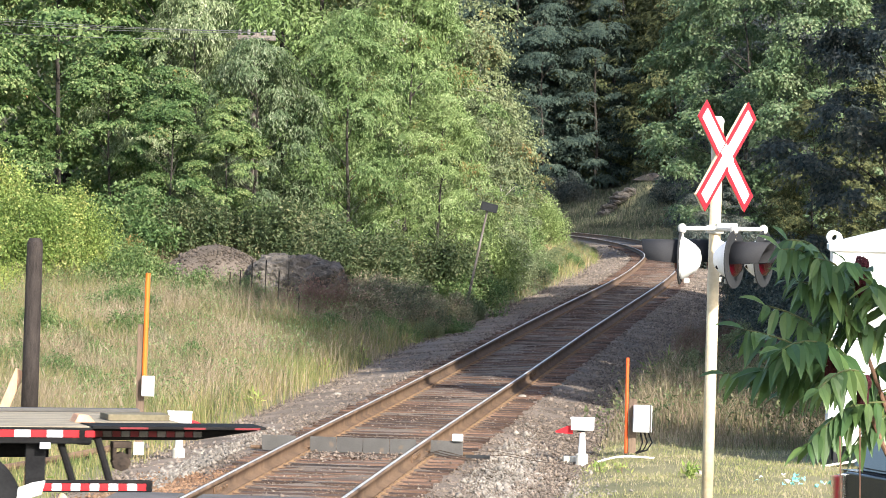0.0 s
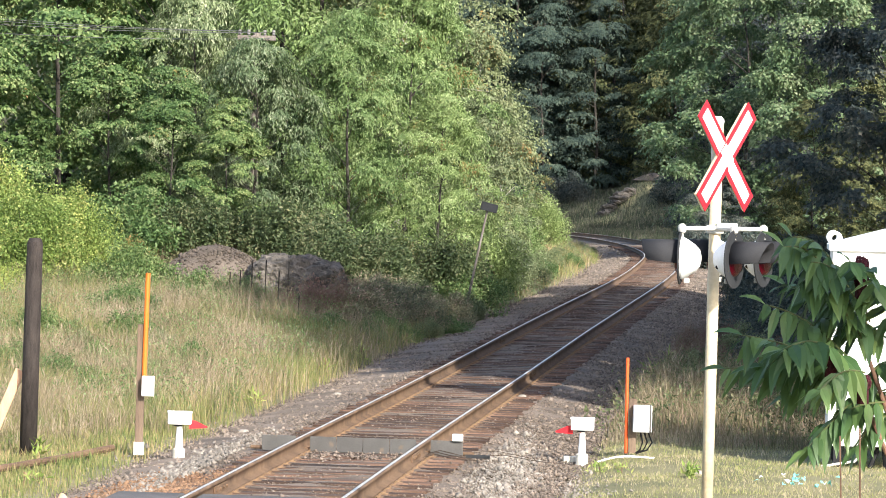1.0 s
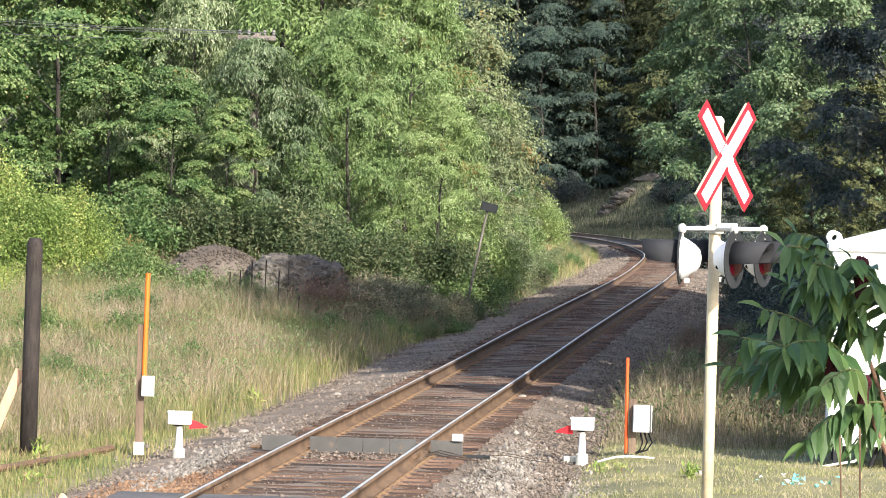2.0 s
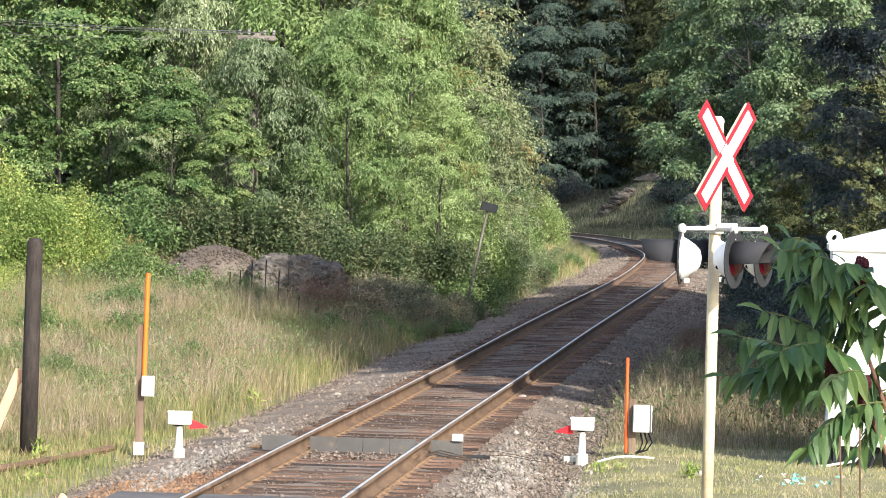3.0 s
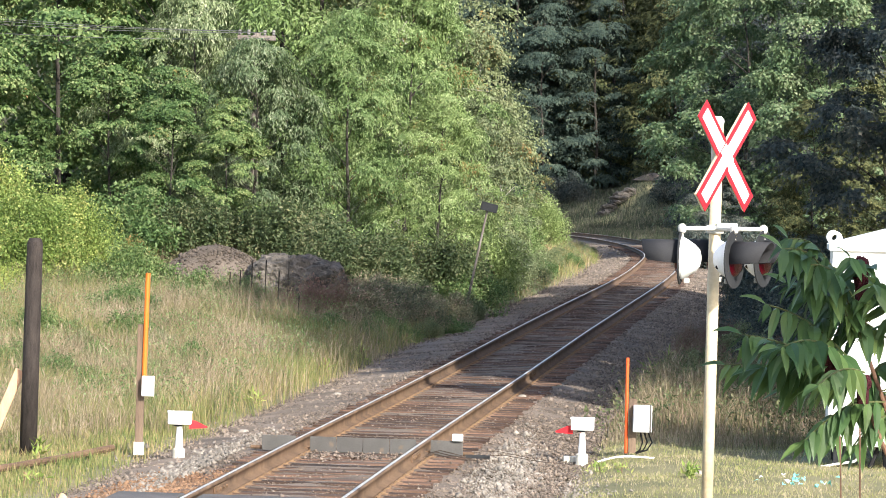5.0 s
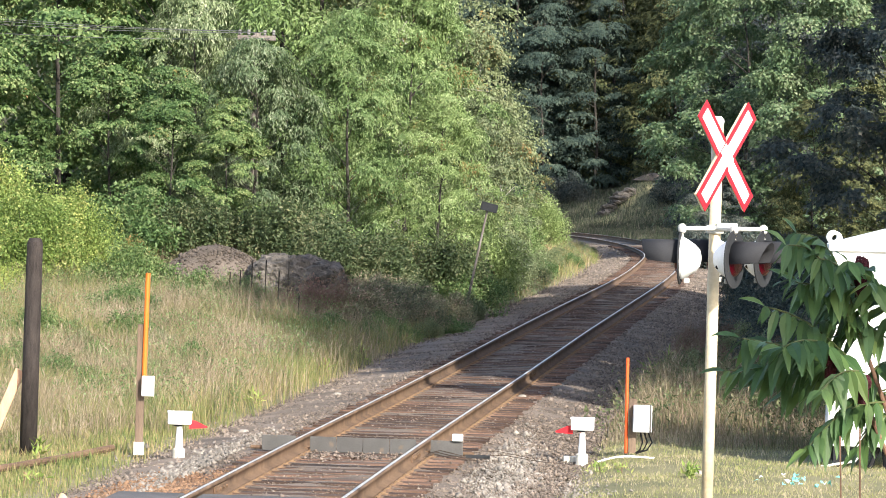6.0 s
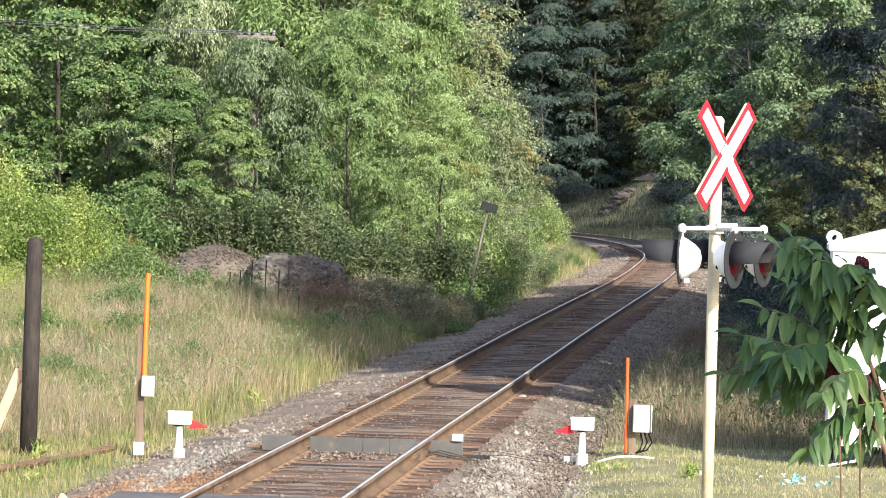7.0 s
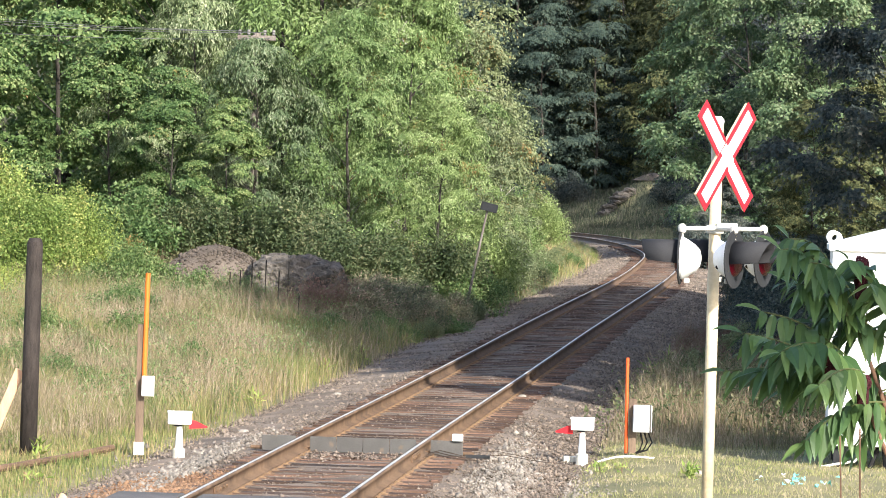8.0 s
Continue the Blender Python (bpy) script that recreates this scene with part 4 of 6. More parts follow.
def build_left_wood():
    p = {
        "w": build_tree("willow_tree", "leafy light green willow tree with narrow drooping leaves", 10, 0.1, 3.2, 46000, 0.135, 0.33, WILLOW, BARK, 0.45, 130, 0.6, 0.25, 0.6, 1.35, 0.6, 16),
        "v": build_tree("willow_tree", "leafy grey-green willow tree with narrow drooping leaves", 8, 0.1, 3.2, 40000, 0.145, 0.30, GREYLEAF, BARK, 0.6, 100, 0.5, 0.0, 0.6, 1.45, 0.5, 18),
        "b": build_tree("birch_tree", "yellow-green birch tree with a pointed crown", 14, 0.2, 3.9, 52000, 0.10, 0.62, BIRCH, PALE_BARK, 0.4, 230, 1.25, 0.35, 0.62, 1.2, 0.7, 14),
        "c": build_tree("birch_tree", "small yellow-green birch tree beside the track", 8, 0.1, 2.6, 30000, 0.10, 0.62, BIRCH, PALE_BARK, 0.4, 130, 0.8, 0.25, 0.62, 1.2, 0.7, 14),
        "m": build_tree("maple_tree", "dark green broad-leaved maple tree", 11, 0.1, 3.4, 36000, 0.14, 0.74, MAPLE, BARK, 0.3, 70, 0.5, 0.15, 0.42, 1.45, 0.5, 12),
        "n": build_tree("maple_tree", "dense green maple tree standing behind", 13, 0.3, 4.0, 22000, 0.18, 0.68, MAPLE, BARK, 0.3, 90, 0.5, 0.0, 0.5, 1.4, 0.5, 12),
    }
    plant(p, [("v", -6.4, 98.5, 0.80), ("v", -4.7, 96.0, 0.66), ("m", -9.8, 99, 0.85), ("w", -3.2, 105, 1.15), ("w", -1.0, 102, 0.78), ("b", -1.5, 116, 1.0), ("c", 0.9, 118, 0.85), ("w", -4.6, 111, 1.3),
              ("m", -7.8, 108, 1.1), ("m", -12.3, 105, 1.1), ("n", -11.5, 118, 1.1), ("c", 1.9, 128, 0.6), ("c", 0.6, 108, 0.62), ("n", -4.6, 124, 1.15),
              ("n", -15.5, 114, 1.0), ("w", -2.4, 97, 0.62), ("n", -6.5, 120, 1.15), ("n", -9.0, 126, 1.2), ("b", -2.6, 140, 1.0),
              ("m", -8.2, 94.5, 0.48), ("w", -0.1, 97, 0.5), ("m", -6.6, 93.5, 0.42), ("m", -11.4, 93, 0.55), ("w", -13.6, 96, 0.8), ("m", -5.2, 93.0, 0.36)], "trees left of the track")
    # One more maple, added out of view to shade the sumac.
    shade = copy_thing(p["m"], Matrix.Translation((4.8, 5.6, float(ground_z(4.8, 5.6)))))
    shade.scale = (0.66, 0.66, 0.66)


def build_right_wood():
    p = {
        "d": build_tree("forest_tree", "broad-leaved forest tree, shade and haze put into its leaf tones", 15, 0.2, 4.4, 36000, 0.155, 0.68, SHADELEAF, BARK, 0.25, 75, 0.6, 0.0, 0.45, 1.5, 0.4, 14),
        "f": build_tree("forest_tree", "forest tree at the wood's edge, shade put into its leaf tones", 12, 0.1, 3.8, 36000, 0.14, 0.7, SHADELEAF, BARK, 0.3, 75, 0.6, 0.0, 0.45, 1.45, 0.45, 14),
        "g": build_tree("hemlock_tree", "forest tree with layered sprays, deep shade put into its leaf colour", 19, 0.3, 4.6, 24000, 0.24, 0.5, DEEP_SHADELEAF, BARK, 0.4, 80, 1.1, 0.0, 0.3, 1.6, 0.3, 16),
        "h": build_tree("hemlock_tree", "tall forest tree with layered boughs, shade put into its leaf tones", 18, 0.3, 4.8, 24000, 0.24, 0.6, FARLEAF, BARK, 0.3, 75, 0.8, 0.0, 0.35, 1.55, 0.3, 14),
        "k": build_tree("forest_tree", "olive green tree at the wood's edge, sunlight put into its leaf tones", 13, 0.2, 3.6, 36000, 0.14, 0.66, SUNLEAF, BARK, 0.3, 70, 0.5, 0.0, 0.45, 1.45, 0.45, 14),
        "s": build_tree("forest_tree", "tall leafy tree shading the track", 18, 2.0, 4.4, 13500, 0.62, 0.66, SHADELEAF, BARK, 0.2, 110, 0.25, per=10),
    }
    # s trees stand out of view; the one at 17.2, 89 is added to shade the wood
    spots = [("s", 12.4, 47, 0.62), ("s", 12.0, 54, 1.08), ("s", 12.2, 60.5, 1.0), ("s", 13.2, 68, 0.85), ("s", 13.8, 75, 0.82), ("s", 15, 86, 0.55), ("s", 14.0, 82, 0.82), ("s", 17.2, 89, 0.85), ("s", 18.5, 57, 1.0), ("s", 18.5, 70, 1.0),
             # the small h trees are added to darken the wood's lower right
             ("f", 11.5, 99, 0.8), ("h", 14.0, 149, 0.36), ("h", 15.6, 147, 0.42), ("h", 13.2, 151, 0.25), ("h", 16.8, 150, 0.42), ("k", 12.4, 163, 1.0), ("k", 13.2, 176, 1.2), ("k", 15.6, 160, 1.0), ("k", 14.2, 196, 0.75), ("k", 18.2, 162, 1.1), ("d", 14.5, 174, 0.9), ("f", 15.5, 196, 0.95), ("d", 20, 190, 1.1), ("d", 18, 218, 1.0), ("f", 19, 240, 0.9), ("h", 24, 228, 1.0),
             ("d", 22, 262, 1.0), ("h", 29, 262, 1.0), ("f", 21, 166, 1.1), ("f", 10.6, 150, 0.35), ("f", 13.2, 186, 0.6), ("f", 15.5, 230, 0.55),
             # tall row added behind nearer trees to cast shade on the far wood
             ("h", 30, 258, 1.3), ("h", 27, 243, 1.4), ("h", 33, 250, 1.45), ("h", 26, 270, 1.4), ("h", 36, 262, 1.5),
             ("g", 9.5, 305, 1.3), ("h", 12.5, 309, 1.4), ("g", 6, 308, 1.4), ("g", 7, 286, 0.8), ("g", 11, 287, 0.8), ("g", 2, 288, 0.85), ("g", -6, 290, 1.0), ("h", 16.5, 284, 0.85), ("h", 20, 288, 1.1)]
    for k in range(9):
        x = -20 + 6.4 * k + rng.uniform(-1.5, 1.5)
        spots.append(("g" if x < 12 else "h", x, 298 + rng.uniform(-4, 5), rng.uniform(1.0, 1.25)))
        spots.append(("hg"[k % 2], x + 3, 318 + rng.uniform(-5, 6), rng.uniform(1.15, 1.4)))
    plant(p, spots, "trees of the wood")


def build_bush(name, label, w, d, h, n, length, width, material, lumps=26, droop=0.1):
    t = empty(name, 0, 0, 0, 0, label, "bush")
    a, r = rng.uniform(0, math.tau, lumps), np.sqrt(rng.random(lumps))
    hz = h * (0.25 + 0.6 * rng.random(lumps)) * (1 - 0.5 * r * r)
    cen = np.stack([w / 2 * r * np.cos(a), d / 2 * r * np.sin(a), hz], 1)
    bm = bmesh.new()
    for c in cen:
        rod([(c[0] * 0.2, c[1] * 0.2, -0.1), (c[0] * 0.6, c[1] * 0.6, c[2] * 0.6), tuple(c)], [0.014, 0.01, 0.004], 4, bm)
    part("woody_base", bm, BARK, t)
    k = rng.integers(0, lumps, n)
    dd = unit(rng.normal(size=(n, 3))) * (rng.random(n) ** 0.5)[:, None]
    at = cen[k] + dd * np.array([w * 0.17, d * 0.17, h * 0.22])
    at[:, 2] = np.maximum(at[:, 2], 0.02)
    L = length * rng.uniform(0.7, 1.3, n)
    part("foliage", leaves_mesh("foliage", at, dd + rng.normal(0, 0.6, (n, 3)) + [0, 0, -droop], L, L * width, 0.25, dd * 0.8 + [0, 0, 0.6]), material, t)
    return t


def build_bushes():
    p = {
        "bright": build_bush("bush", "bright yellow-green leafy bush", 2.8, 2.2, 2.7, 24000, 0.065, 0.55, BRIGHT, 60, 0.2),
        "green": build_bush("bush", "fresh green leafy bush", 2.4, 2.0, 1.5, 12000, 0.075, 0.6, MAPLE, 40),
        "willow": build_bush("bush", "willow bush with narrow leaves", 2.6, 2.2, 2.4, 14000, 0.10, 0.28, WILLOW, 44, 0.5),
        "dull": build_bush("bush", "dull dark shrub beside the track", 1.5, 1.3, 1.1, 8000, 0.065, 0.3, SHRUB, 26),
        "brown": build_bush("bush", "reddish brown dry weeds", 1.3, 1.2, 1.0, 8000, 0.07, 0.18, BROWNLEAF, 30),
        "birchy": build_bush("bush", "pale green roadside bush", 1.7, 1.5, 1.3, 7000, 0.075, 0.5, BIRCH, 30),
        "dark": build_bush("bush", "shrub at the wood, its shade put into the leaf tones", 2.6, 2.4, 1.8, 12000, 0.085, 0.55, SHADELEAF, 40),
        "edge": build_bush("bush", "mid-green leafy bush at the wood's edge", 2.6, 2.0, 2.2, 13000, 0.09, 0.5, MIDLEAF, 36, 0.3),
        "autumn": build_bush("bush", "small bush with orange and brown turned leaves", 1.6, 1.2, 1.6, 1500, 0.12, 0.5, AUTUMN, 14, 0.4),
    }
    spots = [("birchy", 2.30, 120.2, 0.55), ("birchy", 2.94, 121.2, 0.6), ("birchy", 3.68, 130.2, 0.55), ("bright", 2.78, 126.0, 0.28), ("birchy", 6.27, 168.8, 0.45), ("bright", 6.11, 159.2, 0.16), ("birchy", 5.10, 159.0, 0.4), ("willow", 6.51, 264.5, 0.6), ("willow", 7.61, 262.5, 0.45), ("willow", 5.81, 267.5, 0.6), ("green", 1.70, 108.5, 0.4), ("birchy", 1.18, 104.2, 0.5), ("birchy", 7.78, 227.8, 0.4), ("dull", 3.02, 142.5, 0.5),
             ("green", -5.94, 86.8, 0.42), ("green", -5.40, 87.2, 0.4), ("green", -4.86, 87.8, 0.38), ("birchy", -4.47, 87.5, 0.4), ("green", -6.40, 86.2, 0.4), ("autumn", -7.65, 91.2, 0.4), ("green", -7.60, 83.0, 0.35), ("green", -6.84, 79.8, 0.32), ("green", -4.69, 73.5, 0.22), ("birchy", -4.14, 71.5, 0.2), ("green", -6.79, 71.0, 0.25), ("birchy", -6.85, 65.8, 0.2),
             ("bright", -9.0, 84, 1.0), ("bright", -8.3, 87, 0.9), ("bright", -10.6, 87, 1.25), ("bright", -9.4, 79, 0.55), ("autumn", -7.3, 89, 0.7), ("autumn", -6.9, 90, 0.5), ("green", -7.2, 88, 0.7), ("green", -6.6, 83.5, 0.8), ("green", -5.0, 80.5, 0.55), ("green", -4.3, 81.5, 0.5),
             ("green", -7.6, 91, 1.3), ("green", -6.7, 62, 0.42), ("green", -5.9, 60.3, 0.36), ("birchy", -6.1, 66, 0.45), ("green", -5.2, 58.2, 0.34), ("green", -4.5, 60.2, 0.36), ("green", -7.1, 69, 0.5), ("birchy", -3.7, 56.8, 0.28), ("green", -5.6, 63.8, 0.4), ("birchy", -4.9, 68.5, 0.4), ("green", -6.9, 57, 0.34), ("green", -4.2, 66, 0.4), ("green", -4.9, 63, 0.35), ("dull", -3.9, 61.5, 0.45), ("green", -2.9, 64, 0.35), ("green", -5.6, 70, 0.45), ("dull", -3.3, 71, 0.5), ("green", -3.2, 58, 0.25), ("green", -6.2, 76, 0.5), ("edge", -4.6, 91, 1.0), ("edge", -3.4, 91, 1.05), ("edge", -1.5, 90.5, 0.95), ("edge", -2.4, 89.5, 0.95), ("birchy", -0.9, 90.2, 0.8), ("edge", -5.8, 91.5, 1.0), ("edge", -0.2, 94, 1.0), ("green", 0.4, 93.5, 0.9), ("willow", 0.9, 101, 1.0), ("birchy", 1.8, 108, 1.0),
             ("birchy", 2.4, 116, 1.0), ("willow", 2.2, 124, 0.8), ("green", 2.9, 121, 0.5), ("birchy", 3.3, 130, 0.55), ("birchy", 4.0, 141, 0.4), ("green", 4.5, 138, 0.38), ("birchy", 5.0, 148, 0.35), ("birchy", 5.7, 156, 0.3), ("green", 5.2, 151, 0.28), ("birchy", 4.3, 146, 0.4), ("willow", 3.5, 151, 0.95), ("willow", 2.4, 152, 1.1), ("dull", 2.6, 160, 1.6), ("birchy", 5.9, 163, 0.4),
             ("dull", 0.35, 86.5, 0.55), ("dull", -0.25, 86, 0.8), ("dull", -0.9, 86.5, 1.0), ("dull", -1.5, 87.5, 1.0), ("brown", -1.9, 83.5, 0.9), ("brown", -2.4, 84.5, 1.1), ("dull", -1.1, 83, 0.6), ("dull", -2.3, 80, 0.5), ("dull", -1.8, 82.5, 1.1), ("brown", -2.7, 82.2, 1.1), ("brown", -2.1, 83.2, 1.2), ("dull", -0.5, 84, 0.9), ("dull", -1.2, 85, 1.2), ("green", -1.3, 81.5, 0.42), ("birchy", -0.3, 82.6, 0.42), ("green", 0.1, 84.6, 0.4), ("brown", -3.0, 81, 0.5), ("birchy", 0.6, 90.5, 0.6), ("dull", 0.2, 89, 0.8),
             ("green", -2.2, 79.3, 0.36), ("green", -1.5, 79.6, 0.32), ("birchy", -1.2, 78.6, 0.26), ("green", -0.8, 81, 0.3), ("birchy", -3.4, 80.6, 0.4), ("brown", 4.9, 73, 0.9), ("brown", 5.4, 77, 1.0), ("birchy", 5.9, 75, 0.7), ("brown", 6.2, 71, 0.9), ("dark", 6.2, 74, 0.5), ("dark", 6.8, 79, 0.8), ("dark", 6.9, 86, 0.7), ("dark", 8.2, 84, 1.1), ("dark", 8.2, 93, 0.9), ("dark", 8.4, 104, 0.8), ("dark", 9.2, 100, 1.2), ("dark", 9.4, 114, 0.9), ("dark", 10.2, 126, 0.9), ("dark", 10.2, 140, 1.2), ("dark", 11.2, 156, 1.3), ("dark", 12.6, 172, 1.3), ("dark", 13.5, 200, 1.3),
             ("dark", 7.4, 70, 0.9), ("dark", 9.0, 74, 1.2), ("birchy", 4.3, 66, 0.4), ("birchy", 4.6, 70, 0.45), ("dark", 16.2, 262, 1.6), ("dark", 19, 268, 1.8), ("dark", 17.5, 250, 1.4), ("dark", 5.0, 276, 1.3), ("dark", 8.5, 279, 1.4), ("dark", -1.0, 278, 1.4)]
    plant(p, spots, "bushes along the track", -0.02)


def build_grass():
    def scatter(n, x0, x1, y0, y1, keep):
        x, y = rng.uniform(x0, x1, n), rng.uniform(y0, y1, n)
        k = keep(x, y, *aside(x, y))
        x, y = x[k], y[k]
        return x, y

    def add(name, label, x, y, h, w, material, lean=0.3, heads=0.0):
        root = place_on_ground(x, y, -0.02)
        tagged(part(name, blades_mesh(name, root, h, w, lean, heads), material), label, "grass", kind="stuff")
    patch = lambda x, y: bumps(x, y, 0.55) + 0.6 * bumps(x + 9, y, 1.6)
    x, y = scatter(230000, -13, 1, 47.5, 96, lambda x, y, u, z: (u < -2.5 - 0.8 * rng.random(len(x)) - 0.9 * (y < 51)) & (x > -2 - 0.115 * y) & (rng.random(len(x)) < 1.25 - (y - 47) / 75))
    pt = 1.6 * patch(x, y) + 0.35 * rng.normal(size=len(x))
    dry = pt > 0.06
    ramp = 0.35 + 0.65 * smooth01((y - 48) / 6)
    h = (0.25 + 0.50 * rng.random(len(x))) * ramp * (1 + 0.25 * bumps(x, y, 0.8))
    add("tall_dry_grass", "tall dry tan grass with seed heads", x[dry], y[dry], h[dry], 0.0065, TALL, 0.8, 0.12)
    add("tall_green_grass", "tall green grass and weeds", x[~dry], y[~dry], h[~dry] * 0.75, 0.009, GREEN_GRASS, 0.8)
    # broad-leaved weeds among the tall grass
    x, y = scatter(130000, -13, 0, 50, 92, lambda x, y, u, z: (u < -3.0) & (x > -2 - 0.115 * y) & (bumps(x, y, 0.75) + 0.7 * bumps(x + 3, y + 5, 1.9) > 0.22))
    at = place_on_ground(x, y, 0.0)
    at[:, 2] += 0.10 + 0.58 * rng.random(len(x))
    ll = 0.028 + 0.032 * rng.random(len(x))
    tagged(part("meadow_weeds", leaves_mesh("meadow_weeds", at, rng.normal(size=at.shape) + [0, 0, 0.3], ll, ll * 0.45), WILLOW), "green broad-leaved weeds among the tall grass", "weeds", kind="stuff")
    x, y = scatter(26000, 1.5, 9, 53, 72, lambda x, y, u, z: (u > 2.2 + 0.7 * rng.random(len(x))) & (x < 1.5 + 0.115 * y) & (bumps(x, y, 0.9) + 0.7 * bumps(x + 3, y + 5, 2.1) > -0.05))
    at = place_on_ground(x, y, 0.0)
    at[:, 2] += 0.05 + 0.45 * rng.random(len(x)) ** 1.3
    ll = 0.05 + 0.05 * rng.random(len(x))
    tagged(part("verge_weeds", leaves_mesh("verge_weeds", at, rng.normal(size=at.shape) + [0, 0, 0.3], ll, ll * 0.45), MIDLEAF), "dull green and brown weeds on the verge", "weeds", kind="stuff")
    x, y = scatter(60000, -7.5, -1.5, 37, 53, lambda x, y, u, z: (u < -2.3 - 0.9 * rng.random(len(x))))
    add("short_grass", "short green grass beside the crossing", x, y, 0.05 + 0.13 * rng.random(len(x)) ** 2, 0.010, GREEN_GRASS, 0.5)
    x, y = scatter(110000, 0.6, 7.5, 37, 58, lambda x, y, u, z: (u > 1.75 + 1.1 * rng.random(len(x)) ** 0.7 + 0.5 * (y < 41)) & (bumps(x, y, 1.3) + 0.5 * bumps(x + 4, y, 3.1) + rng.normal(0, 0.4, len(x)) > -0.45))
    add("mown_grass", "sunlit short yellow-green grass", x, y, 0.025 + 0.06 * rng.random(len(x)) ** 2, 0.008, LAWN, 0.9)
    x, y = scatter(60000, 0.8, 11, 51.5, 72, lambda x, y, u, z: (u > 2.5 + 0.5 * rng.random(len(x))) & (x < 1.5 + 0.115 * y))
    h = (0.22 + 0.5 * rng.random(len(x)) ** 1.5) * (0.4 + 0.6 * smooth01((y - 52.5) / 3)) * (1 + 0.3 * bumps(x, y, 1.1))
    dry = patch(x, y) + 0.6 * rng.normal(size=len(x)) > -0.1
    add("verge_dry_grass", "tan dry grass at the wood's edge", x[dry], y[dry], h[dry], 0.007, TALL, 0.75, 0.15)
    add("verge_green_grass", "green weeds at the wood's edge, darkened in colour for shade", x[~dry], y[~dry], h[~dry] * 0.8, 0.012, VERGE_GRASS, 0.75)
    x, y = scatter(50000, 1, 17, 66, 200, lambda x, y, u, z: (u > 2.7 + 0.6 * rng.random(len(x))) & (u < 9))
    add("bank_grass", "grass and low weeds on the bank, shade put into the colour", x, y, 0.2 + 0.4 * rng.random(len(x)), 0.022, VERGE_GRASS, 0.5)
    x, y = scatter(60000, -3, 9, 84, 200, lambda x, y, u, z: (u < -2.5 - 0.5 * rng.random(len(x))) & (u > -6.5))
    h = 0.15 + 0.40 * rng.random(len(x))
    dry = patch(x, y) + 0.5 * rng.normal(size=len(x)) > 0.1
    add("left_verge_grass", "pale grass and weeds on the verge", x[dry], y[dry], h[dry], 0.015, TALL, 0.9, 0.2)
    add("left_verge_weeds", "green grass and weeds on the verge", x[~dry], y[~dry], h[~dry], 0.016, GREEN_GRASS, 0.9)
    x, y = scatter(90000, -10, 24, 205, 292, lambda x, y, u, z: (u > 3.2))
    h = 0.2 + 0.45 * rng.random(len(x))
    add("far_bank_grass", "rough grass on the far bank, its shade put into the colour", x, y, h, 0.028, SHADE_GRASS, 0.9)


